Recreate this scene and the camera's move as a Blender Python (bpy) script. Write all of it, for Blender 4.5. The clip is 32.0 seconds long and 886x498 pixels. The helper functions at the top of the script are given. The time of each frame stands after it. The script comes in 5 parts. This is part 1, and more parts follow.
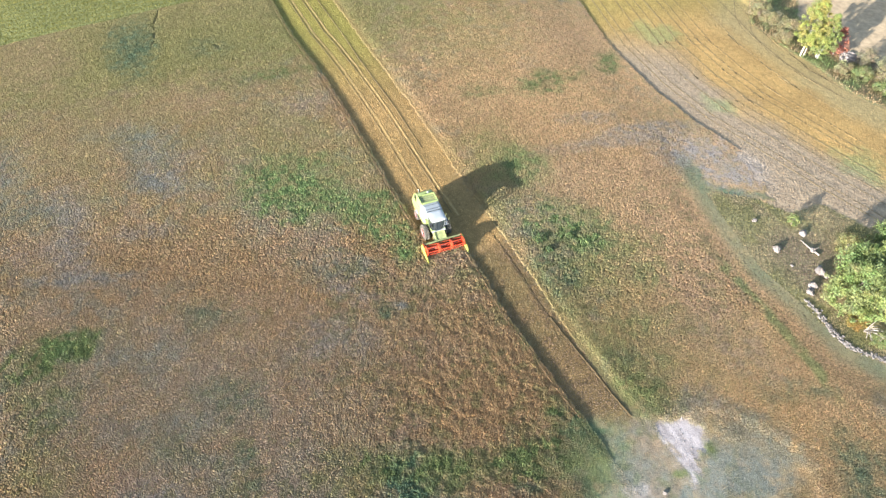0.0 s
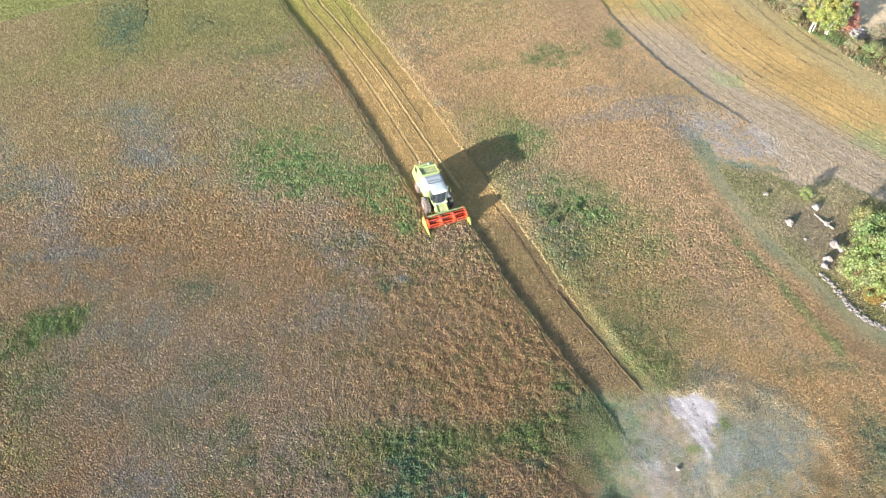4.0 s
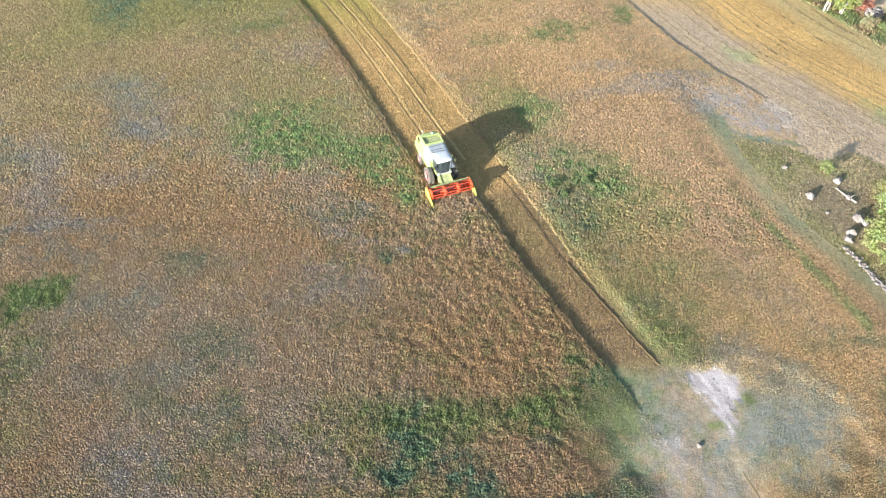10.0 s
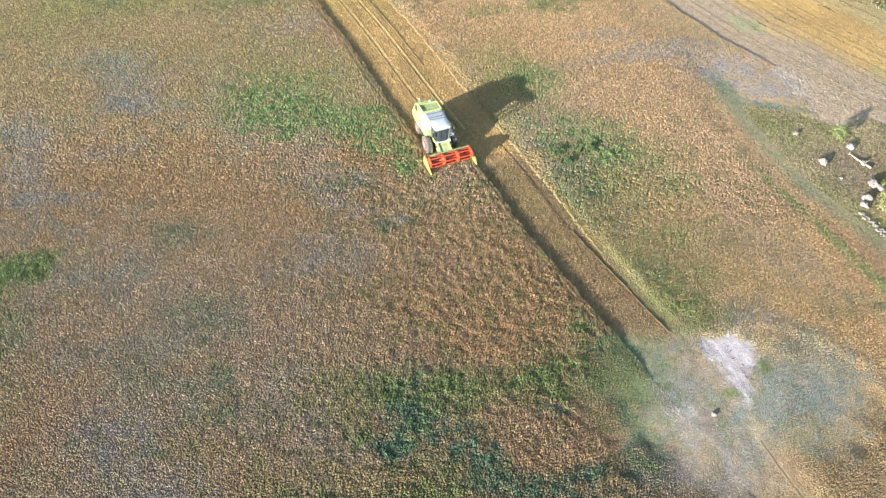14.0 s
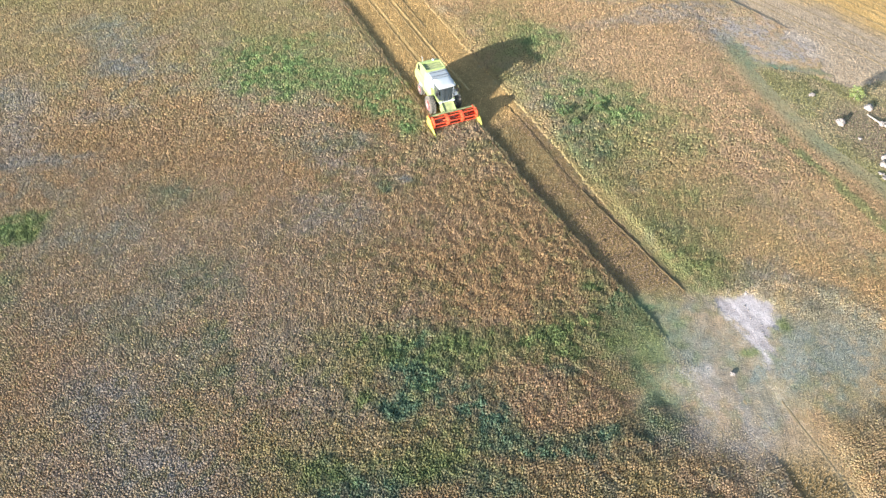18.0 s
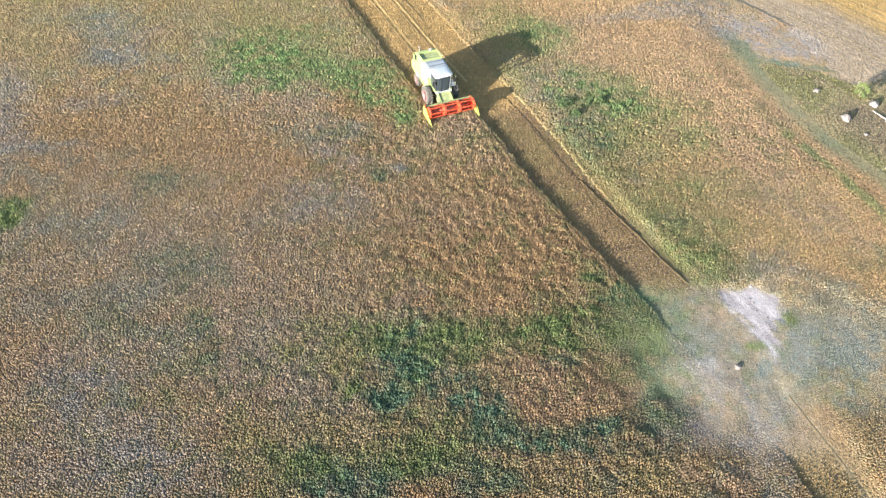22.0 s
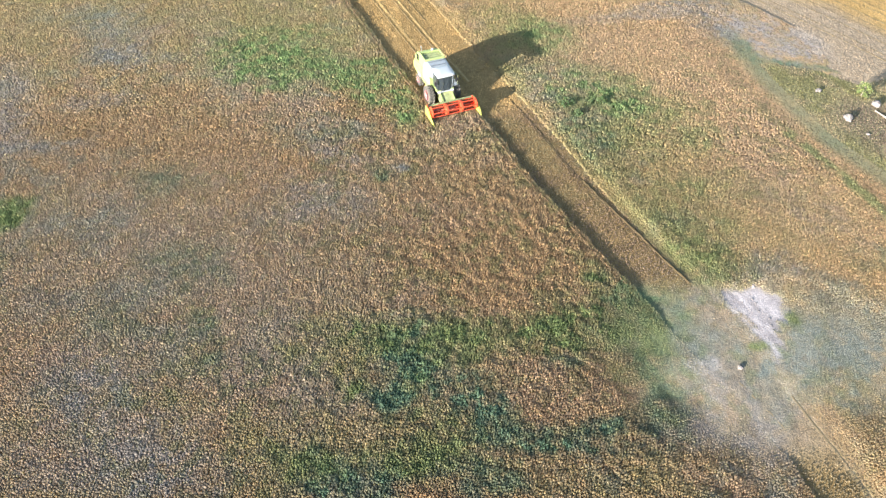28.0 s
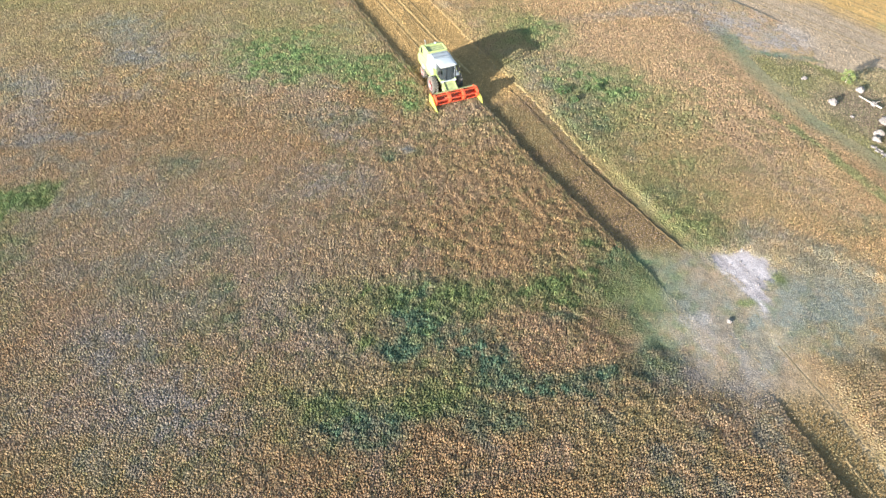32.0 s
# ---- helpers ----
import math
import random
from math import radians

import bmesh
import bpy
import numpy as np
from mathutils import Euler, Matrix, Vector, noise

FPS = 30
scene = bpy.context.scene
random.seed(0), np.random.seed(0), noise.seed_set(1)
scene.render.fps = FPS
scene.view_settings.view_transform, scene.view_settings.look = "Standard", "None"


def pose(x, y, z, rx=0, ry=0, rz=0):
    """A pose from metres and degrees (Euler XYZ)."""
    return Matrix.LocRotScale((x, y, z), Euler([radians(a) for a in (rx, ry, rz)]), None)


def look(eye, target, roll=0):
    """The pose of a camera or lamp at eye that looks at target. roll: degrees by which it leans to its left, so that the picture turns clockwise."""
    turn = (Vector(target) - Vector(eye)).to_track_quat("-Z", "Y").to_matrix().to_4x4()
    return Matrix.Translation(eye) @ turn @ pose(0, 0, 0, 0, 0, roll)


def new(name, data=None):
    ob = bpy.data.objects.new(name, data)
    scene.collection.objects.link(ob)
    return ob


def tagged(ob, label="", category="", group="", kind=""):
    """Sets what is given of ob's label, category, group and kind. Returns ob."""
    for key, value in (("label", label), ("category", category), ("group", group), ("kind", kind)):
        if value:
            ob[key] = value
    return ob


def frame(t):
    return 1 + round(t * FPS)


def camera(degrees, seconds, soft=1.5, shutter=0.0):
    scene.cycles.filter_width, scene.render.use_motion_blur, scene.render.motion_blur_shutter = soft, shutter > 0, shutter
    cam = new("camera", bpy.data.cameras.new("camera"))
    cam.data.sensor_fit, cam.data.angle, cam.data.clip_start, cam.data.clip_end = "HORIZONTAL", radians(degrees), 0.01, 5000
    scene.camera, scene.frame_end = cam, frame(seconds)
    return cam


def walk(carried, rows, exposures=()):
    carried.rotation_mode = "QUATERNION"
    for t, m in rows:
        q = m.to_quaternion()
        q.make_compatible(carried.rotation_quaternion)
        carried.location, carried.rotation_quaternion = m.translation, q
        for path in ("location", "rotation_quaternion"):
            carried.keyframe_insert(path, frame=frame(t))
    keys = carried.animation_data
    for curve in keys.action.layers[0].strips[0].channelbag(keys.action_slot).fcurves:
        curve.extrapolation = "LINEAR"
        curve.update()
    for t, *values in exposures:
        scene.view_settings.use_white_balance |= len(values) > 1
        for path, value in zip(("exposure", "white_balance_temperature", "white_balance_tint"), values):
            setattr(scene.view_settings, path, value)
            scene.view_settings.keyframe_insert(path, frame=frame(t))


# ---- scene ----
cam = camera(64.57, 32.0)
PATH = [
    (0.0, pose(0.02, 0.01, 61.69, 41.81, -2.24, 4.63)),
    (0.5, pose(-0.12, 0.07, 61.31, 41.67, -2.29, 4.57)),
    (1.0, pose(-0.06, 0.03, 60.97, 41.90, -2.10, 4.64)),
    (1.5, pose(-0.21, 0.01, 60.42, 42.00, -2.14, 4.81)),
    (2.0, pose(-0.09, -0.03, 59.82, 41.94, -2.25, 4.80)),
    (2.5, pose(-0.03, -0.04, 59.30, 41.88, -2.00, 4.72)),
    (3.0, pose(-0.12, -0.03, 58.91, 41.86, -2.00, 4.57)),
    (3.5, pose(0.00, -0.23, 58.27, 41.78, -2.18, 4.54)),
    (5.5, pose(-0.17, -0.35, 56.42, 41.69, -2.06, 4.34)),
    (6.0, pose(-0.02, -0.38, 55.94, 41.93, -2.36, 4.37)),
    (6.5, pose(0.07, -0.41, 55.57, 41.74, -2.43, 4.33)),
    (7.0, pose(-0.06, -0.34, 55.18, 42.00, -2.20, 4.31)),
    (7.5, pose(-0.07, -0.46, 54.66, 41.90, -2.24, 4.49)),
    (8.0, pose(-0.04, -0.55, 54.20, 42.23, -2.28, 4.83)),
    (8.5, pose(-0.24, -0.55, 53.83, 42.34, -2.20, 5.02)),
    (9.0, pose(-0.23, -0.56, 53.36, 42.66, -1.99, 5.09)),
    (9.5, pose(-0.09, -0.55, 52.86, 42.76, -1.90, 4.78)),
    (10.0, pose(-0.11, -0.66, 52.26, 42.44, -2.17, 4.64)),
    (10.5, pose(-0.12, -0.62, 51.75, 42.41, -2.03, 4.58)),
    (11.0, pose(0.31, -0.83, 51.20, 42.36, -1.55, 3.93)),
    (11.5, pose(0.17, -0.94, 50.54, 42.13, -1.76, 4.34)),
    (12.0, pose(0.34, -0.96, 50.06, 42.01, -1.44, 3.84)),
    (12.5, pose(0.38, -0.96, 49.59, 42.10, -1.84, 4.28)),
    (13.0, pose(0.48, -0.89, 49.14, 42.17, -2.15, 4.41)),
    (13.5, pose(0.33, -0.86, 48.72, 42.25, -1.90, 4.35)),
    (15.5, pose(0.19, -1.16, 46.99, 42.69, -1.13, 3.88)),
    (16.0, pose(0.31, -1.18, 46.47, 42.34, -1.45, 3.83)),
    (16.5, pose(-0.07, -1.17, 45.94, 41.78, -1.53, 4.23)),
    (17.0, pose(0.06, -1.33, 45.46, 42.41, -1.49, 4.32)),
    (17.5, pose(0.12, -1.35, 45.11, 42.45, -1.05, 4.00)),
    (18.0, pose(0.10, -1.55, 44.40, 41.96, -1.39, 4.15)),
    (18.5, pose(0.17, -1.45, 44.11, 42.61, -1.29, 4.42)),
    (19.0, pose(0.49, -1.53, 43.57, 42.98, -1.96, 4.52)),
    (19.5, pose(0.42, -1.62, 43.01, 42.77, -1.95, 4.63)),
    (20.0, pose(0.46, -1.69, 42.43, 42.86, -1.38, 4.00)),
    (20.5, pose(0.58, -1.73, 41.99, 43.13, -1.83, 4.39)),
    (21.0, pose(0.36, -1.82, 41.46, 42.85, -1.53, 4.22)),
    (21.5, pose(0.39, -1.78, 41.49, 42.79, -1.69, 4.33)),
    (22.0, pose(0.51, -1.76, 41.59, 43.17, -1.85, 4.48)),
    (22.5, pose(0.39, -1.81, 41.54, 42.91, -1.89, 4.57)),
    (23.0, pose(0.40, -1.83, 41.57, 42.74, -1.79, 4.56)),
    (23.5, pose(0.43, -1.83, 41.48, 42.53, -1.77, 4.25)),
    (24.0, pose(0.39, -1.67, 41.61, 43.02, -1.87, 4.41)),
    (24.5, pose(0.52, -1.73, 41.55, 43.04, -1.80, 4.33)),
    (25.0, pose(0.50, -1.83, 41.48, 42.67, -1.83, 4.32)),
    (25.5, pose(0.47, -1.76, 41.54, 42.68, -1.85, 4.33)),
    (27.5, pose(0.48, -1.67, 41.63, 43.20, -1.93, 4.39)),
    (28.0, pose(0.34, -1.73, 41.62, 43.10, -1.84, 4.51)),
    (28.5, pose(0.44, -1.77, 41.58, 43.12, -1.72, 4.23)),
    (29.0, pose(0.37, -1.26, 41.96, 43.98, -1.64, 4.34)),
    (29.5, pose(0.40, -1.66, 41.92, 45.76, -1.75, 4.45)),
    (30.0, pose(0.34, -2.34, 41.74, 45.17, -1.23, 4.32)),
    (30.5, pose(0.41, -3.20, 41.54, 45.23, -1.13, 4.39)),
    (31.0, pose(0.54, -4.54, 41.25, 45.20, -1.05, 4.54)),
    (31.5, pose(0.69, -5.78, 40.98, 45.17, -0.77, 4.20)),
    (32.0, pose(1.01, -7.34, 40.70, 45.36, -0.95, 4.42)),
]
walk(cam, PATH)

# ---- world, sun, exposure ----
SUN_AZ, SUN_EL = 228.0, 12.8          # the sun stands in this compass direction (degrees from +x), low
scene.view_settings.exposure = 2.0
world = bpy.data.worlds.new("world")
scene.world = world
world.use_nodes = True
wn = world.node_tree.nodes
sky = wn.new("ShaderNodeTexSky")
sky.sky_type, sky.sun_disc = "NISHITA", False
sky.sun_elevation, sky.sun_rotation = radians(SUN_EL), radians(90 - SUN_AZ)
world.node_tree.links.new(sky.outputs[0], wn["Background"].inputs[0])
wn["Background"].inputs[1].default_value = 0.095
sun_dir = Vector((math.cos(radians(SUN_AZ)) * math.cos(radians(SUN_EL)), math.sin(radians(SUN_AZ)) * math.cos(radians(SUN_EL)), math.sin(radians(SUN_EL))))
sun_data = bpy.data.lights.new("sun", "SUN")
sun_data.energy, sun_data.angle, sun_data.color = 5.0, radians(0.6), (1.0, 0.96, 0.89)
sun = new("sun", sun_data)
sun.matrix_world = look((0, 0, 80), Vector((0, 0, 80)) - sun_dir)


# ---- materials ----
def material(name, color=(0.5, 0.5, 0.5), rough=0.6, metal=0.0, var=0.15, scale=4.0, bump=0.0, attr="", coat=0.0, random_amount=0.0, spec=0.5, thin=0.0):
    """A surface with two scales of variation, optional bump, and optional plant tint from a colour attribute."""
    m = bpy.data.materials.new(name)
    m.use_nodes = True
    nt = m.node_tree
    bsdf = nt.nodes["Principled BSDF"]
    bsdf.inputs["Roughness"].default_value = rough
    bsdf.inputs["Metallic"].default_value = metal
    bsdf.inputs["Coat Weight"].default_value = coat
    bsdf.inputs["Specular IOR Level"].default_value = spec
    tc = nt.nodes.new("ShaderNodeTexCoord")
    n1 = nt.nodes.new("ShaderNodeTexNoise")
    n1.inputs["Scale"].default_value, n1.inputs["Detail"].default_value = scale, 6
    n2 = nt.nodes.new("ShaderNodeTexNoise")
    n2.inputs["Scale"].default_value, n2.inputs["Detail"].default_value = scale * 7.3, 4
    for n in (n1, n2):
        nt.links.new(tc.outputs["Object"], n.inputs["Vector"])
    add = nt.nodes.new("ShaderNodeMath")
    add.operation = "ADD"
    nt.links.new(n1.outputs["Fac"], add.inputs[0])
    nt.links.new(n2.outputs["Fac"], add.inputs[1])
    mr = nt.nodes.new("ShaderNodeMapRange")
    mr.inputs["From Min"].default_value, mr.inputs["From Max"].default_value = 0.7, 1.3
    mr.inputs["To Min"].default_value, mr.inputs["To Max"].default_value = 1 - var, 1 + var
    nt.links.new(add.outputs[0], mr.inputs["Value"])
    value = mr.outputs[0]
    if random_amount:
        info = nt.nodes.new("ShaderNodeObjectInfo")
        rr = nt.nodes.new("ShaderNodeMapRange")
        rr.inputs["To Min"].default_value, rr.inputs["To Max"].default_value = 1 - random_amount, 1 + random_amount
        nt.links.new(info.outputs["Random"], rr.inputs["Value"])
        mm = nt.nodes.new("ShaderNodeMath")
        mm.operation = "MULTIPLY"
        nt.links.new(value, mm.inputs[0])
        nt.links.new(rr.outputs[0], mm.inputs[1])
        value = mm.outputs[0]
    mul = nt.nodes.new("ShaderNodeVectorMath")
    mul.operation = "SCALE"
    if attr:
        at = nt.nodes.new("ShaderNodeAttribute")
        at.attribute_name = attr
        nt.links.new(at.outputs["Color"], mul.inputs[0])
    else:
        mul.inputs[0].default_value = color[:3]
    nt.links.new(value, mul.inputs["Scale"])
    nt.links.new(mul.outputs[0], bsdf.inputs["Base Color"])
    if thin:
        tr = nt.nodes.new("ShaderNodeBsdfTranslucent")
        mix = nt.nodes.new("ShaderNodeMixShader")
        mix.inputs[0].default_value = thin
        nt.links.new(mul.outputs[0], tr.inputs["Color"])
        nt.links.new(bsdf.outputs[0], mix.inputs[1])
        nt.links.new(tr.outputs[0], mix.inputs[2])
        nt.links.new(mix.outputs[0], nt.nodes["Material Output"].inputs["Surface"])
    if bump:
        bp = nt.nodes.new("ShaderNodeBump")
        bp.inputs["Strength"].default_value, bp.inputs["Distance"].default_value = 0.8, bump
        nt.links.new(add.outputs[0], bp.inputs["Height"])
        nt.links.new(bp.outputs[0], bsdf.inputs["Normal"])
    return m


M_GROUND = material("soil_and_stubble", rough=0.95, var=0.30, scale=1.3, bump=0.05, attr="tint", spec=0.1)
M_CROP = material("ripe_crop", rough=0.8, var=0.12, scale=2.0, attr="tint", spec=0.1, thin=0.46)
M_STUBBLE = material("cut_straw", rough=0.75, var=0.12, scale=2.0, attr="tint", spec=0.25, thin=0.2)


# ---- the lie of the land ----
def land(x, y):
    """Height of the ground: a low, wide swell."""
    u, v = x - 8.0, y - 48.0
    q = -0.0011475 * u * u - 0.0000337 * u * v - 0.0005175 * v * v + 0.995
    b = np.maximum(0.8 * (x - 62.0) + 0.6 * (y - 112.0), 0.0)
    return 22.0 * np.tanh(q / 22.0) + 0.16 * np.minimum(b, 60.0)


def height(x, y):
    return float(land(np.float64(x), np.float64(y)))


rng = np.random.default_rng(7)
LATTICE = rng.random((256, 256))


def vnoise(x, y, size):
    """Smooth value noise in 0..1 with features of the given size in metres."""
    c, s = math.cos(0.5 + 3.7 * size), math.sin(0.5 + 3.7 * size)
    u, v = (c * x - s * y) / size + 1300.37, (s * x + c * y) / size + 1300.71
    i, j = np.floor(u).astype(int), np.floor(v).astype(int)
    a, b = u - i, v - j
    a, b = a * a * (3 - 2 * a), b * b * (3 - 2 * b)
    g = lambda p, q: LATTICE[p % 256, q % 256]
    return (g(i, j) * (1 - a) + g(i + 1, j) * a) * (1 - b) + (g(i, j + 1) * (1 - a) + g(i + 1, j + 1) * a) * b


def fbm(x, y, size):
    return (vnoise(x, y, size) + 0.55 * vnoise(x + 91, y - 37, size * 0.46) + 0.3 * vnoise(x - 53, y + 17, size * 0.21)) / 1.85


def side(x, y, line):
    """Signed distance to a polyline that runs with growing index away from the viewer to the near end: plus lies on its +x side."""
    best, sign = np.full(np.shape(x), 1e9), np.zeros(np.shape(x))
    for k, ((ax, ay), (bx, by)) in enumerate(zip(line[:-1], line[1:])):
        dx, dy = bx - ax, by - ay
        n2 = dx * dx + dy * dy
        t = ((x - ax) * dx + (y - ay) * dy) / n2
        lo = -50.0 if k == 0 else 0.0
        hi = 50.0 if k == len(line) - 2 else 1.0
        t = np.clip(t, lo, hi)
        px, py = x - (ax + t * dx), y - (ay + t * dy)
        d = np.hypot(px, py)
        s = np.sign(px * -dy + py * dx)
        near = d < best
        best, sign = np.where(near, d, best), np.where(near, s, sign)
    return best * sign


def inside(x, y, poly):
    r = np.zeros(np.shape(x), bool)
    for (ax, ay), (bx, by) in zip(poly, poly[1:] + poly[:1]):
        c = (ay > y) != (by > y)
        with np.errstate(divide="ignore", invalid="ignore"):
            r ^= c & (x < (bx - ax) * (y - ay) / (by - ay + 1e-12) + ax)
    return r


def smooth(e0, e1, v):
    t = np.clip((v - e0) / (e1 - e0), 0, 1)
    return t * t * (3 - 2 * t)


# lines of the plan
CUT_LEFT = [(-60.0, 156.0), (-37.0, 113.4), (-30.3, 101.0), (-23.3, 89.8), (-17.1, 79.0), (-13.15, 71.6), (-8.45, 62.9), (-4.15, 55.4)]
STRIP_LEFT = [(-48.0, 142.0), (-6.3, 67.5), (-1.27, 58.2), (2.77, 51.1), (5.75, 45.3), (8.7, 40.9), (11.3, 36.8), (13.6, 33.8), (22.0, 21.0), (23.3, 18.2), (34.0, -5.0)]
STRIP_RIGHT = [(-49.0, 156.0), (-26.3, 114.2), (-16.4, 95.7), (-9.15, 82.9), (-1.97, 69.5), (4.2, 58.6), (8.95, 50.4), (12.7, 43.2), (15.2, 39.2), (18.1, 34.8), (25.4, 21.7), (26.6, 18.7), (37.0, -5.0)]
FIELD_EDGE = [(2.0, 160.0), (17.5, 119.5), (21.7, 103.7), (26.8, 92.8), (32.4, 84.4), (38.5, 78.4), (45.5, 71.7), (60.0, 60.0)]
HEDGE = [(50.0, 175.0), (51.2, 130.6), (48.9, 120.0), (52.5, 112.9), (57.0, 107.6), (60.7, 100.8), (65.7, 96.8), (110.0, 62.0)]
ISLAND = [(31.1, 68.6), (33.4, 61.7), (35.6, 56.1), (39.2, 51.6), (42.7, 46.0), (46.7, 45.2), (75.0, 36.0), (80.0, 60.0), (52.0, 66.5), (46.5, 69.8), (41.7, 67.0), (37.2, 69.2), (32.5, 69.2)]
NORTH_FIELD = [(-140.0, 78.0), (-83.3, 101.6), (-74.4, 105.4), (-65.2, 108.7), (-58.0, 112.2), (-45.0, 118.0), (20.0, 150.0)]
HARVESTER_XY, HARVESTER_TURN = (-1.86, 54.3), 26.0


def forms(x, y):
    """Which kind of ground each place is."""
    cl, sl, sr = side(x, y, CUT_LEFT), side(x, y, STRIP_LEFT), side(x, y, STRIP_RIGHT)
    fe, hd, nf = side(x, y, FIELD_EDGE), side(x, y, HEDGE), side(x, y, NORTH_FIELD)
    c, s = math.cos(radians(HARVESTER_TURN)), math.sin(radians(HARVESTER_TURN))
    ahead = (x - HARVESTER_XY[0]) * s - (y - HARVESTER_XY[1]) * c
    wob = 0.25 * (vnoise(x, y, 1.1) - 0.5)
    new_cut = (cl + wob > 0) & (sl < 0.3) & (ahead < 0.0)
    old_cut = (sl + wob > 0) & (sr + wob < 0)
    isl = inside(x, y, ISLAND)
    far = nf > 0
    beyond = fe + wob > 0
    hedge = hd > 0
    corner = (x + 7.0 * (fbm(x, y, 3.5) - 0.5) + 2.0 * (vnoise(x, y, 0.8) - 0.5) > 38.5) & (y > 66.0) & ~isl
    beyond = beyond | corner
    crop = ~(new_cut | old_cut | isl | beyond | far)
    return dict(new_cut=new_cut, old_cut=old_cut, island=isl, north=far & ~beyond, stubble=beyond & ~isl & ~hedge, hedge=hedge & ~isl, crop=crop, sl=sl, sr=sr, fe=fe, hd=hd, nf=nf, cl=cl, ahead=ahead)


TAN, RUST, GREEN, TEAL, GREY, LIME, STRAW, PALE, SOIL = (np.array(c) for c in (
    (0.525, 0.40, 0.235), (0.535, 0.36, 0.20), (0.245, 0.31, 0.13), (0.175, 0.265, 0.175), (0.435, 0.40, 0.375), (0.42, 0.39, 0.17), (0.50, 0.36, 0.18), (0.47, 0.415, 0.38), (0.24, 0.18, 0.12)))
GOLD = np.array((0.74, 0.51, 0.285))
AMBER = np.array((0.64, 0.43, 0.21))
REAPED = np.array((0.58, 0.37, 0.145))
PINK = np.array((0.54, 0.385, 0.27))
DUSKY = np.array((0.345, 0.365, 0.29))
LT, TG, TG2, PG, PR, GP = 0.5 * (LIME + TAN), np.array((0.345, 0.38, 0.335)), 0.5 * (TEAL + GREEN), 0.5 * (PINK + GREY), 0.5 * (PINK + RUST), 0.5 * (GOLD + PINK)
LG, DK, BL, YEL = np.array((0.265, 0.37, 0.155)), 0.9 * TEAL, np.array((0.37, 0.37, 0.345)), np.array((0.465, 0.385, 0.19))
PATCHES = []


def patch(x, y, rx, ry, turn, color, amount):
    """A patch of weeds, bleached or lodged plants: centre, half lengths, turn in degrees, colour, strength."""
    PATCHES.append((x, y, rx, ry, radians(turn), color, amount))


# broad tones
patch(29, 60, 10.0, 22.0, 20, GOLD, 0.80)
patch(36, 42, 8.0, 10.0, 20, GOLD, 0.60)
patch(33, 22, 8.0, 7.0, 0, AMBER, 0.18)
patch(10, 97, 20.0, 16.0, 0, GOLD, 0.80)
patch(18, 76, 7.0, 4.0, -20, GOLD, 0.90)
patch(-38, 103, 30.0, 13.0, 15, LIME, 0.80)
patch(-62, 92, 22.0, 10.0, 20, LIME, 0.65)
patch(-70.0, 102.0, 30, 7, 22, 0.5 * (LIME + TAN), 0.9)
patch(-35.0, 118.0, 20, 8, 24, 0.5 * (LIME + TAN), 0.9)
patch(5.1, 37, 9.5, 7.0, 0, RUST, 0.95)
patch(-12, 42, 12.0, 8.0, 0, RUST, 0.50)
patch(-32, 50, 12.0, 6.0, 5, RUST, 0.30)
patch(-45, 52, 10.0, 5.0, 10, RUST, 0.30)
patch(-30.0, 34.0, 14, 9, 0, 0.5 * (TAN + GREY), 0.45)
patch(9, 24.6, 5.8, 3.0, 0, RUST, 0.90)
patch(8, 81, 12.0, 10.0, 0, GOLD, 0.75)
patch(19, 70, 9.0, 10.0, 0, GOLD, 0.60)
patch(22.0, 53.0, 9, 14, 20, 0.55 * (LIME + GOLD), 0.32)
patch(16, 47, 6.0, 6.0, 0, LIME, 0.28)
patch(24, 44, 8.0, 6.0, 0, LIME, 0.09)
patch(28, 50, 9.0, 16.0, 20, GOLD, 0.50)
# the farther field
patch(-52.1, 102.3, 30.2, 12.8, -170, LIME, 0.60)
patch(-33.4, 78.8, 11.9, 7.2, -169, LT, 0.45)
patch(14.2, 105.8, 10.3, 7.5, 114, GP, 0.45)
patch(-73.2, 95.1, 11.4, 5.9, 130, TAN, 0.70)
patch(0.2, 103.5, 9.4, 6.9, 68, LIME, 0.25)
patch(-27.4, 105.4, 11.0, 5.3, 99, LIME, 0.50)
patch(3.6, 78.6, 7.7, 4.9, 144, RUST, 0.35)
patch(-46.6, 53.9, 8.4, 3.9, -179, GP, 0.35)
patch(-54.2, 58.8, 6.4, 3.6, 161, DUSKY, 0.55)
patch(-16.5, 96.4, 5.3, 4.0, 105, LIME, 0.50)
patch(25, 73.2, 5.0, 3.3, -153, GP, 0.60)
patch(30, 45.3, 4.1, 3.9, 56, LIME, 0.13)
patch(-40.2, 81.6, 5.3, 2.8, 171, GP, 0.40)
patch(-48.4, 42, 5.0, 2.8, 165, GP, 0.35)
patch(-50.3, 51.1, 4.5, 2.2, -9, PG, 0.50)
patch(19.6, 77.1, 8.2, 1.2, -158, GREY, 0.60)
patch(-23.8, 81.8, 3.4, 2.5, 168, PG, 0.45)
patch(34.7, 35.4, 4.1, 2.0, 169, AMBER, 0.30)
patch(24.8, 81.2, 7.1, 1.1, -160, GREY, 0.60)
patch(-36.8, 24, 3.5, 2.2, 161, LIME, 0.60)
patch(-42.9, 69.5, 3.4, 2.0, 165, BL, 0.50)
patch(-45.6, 47.2, 5.6, 0.8, -174, BL, 0.50)
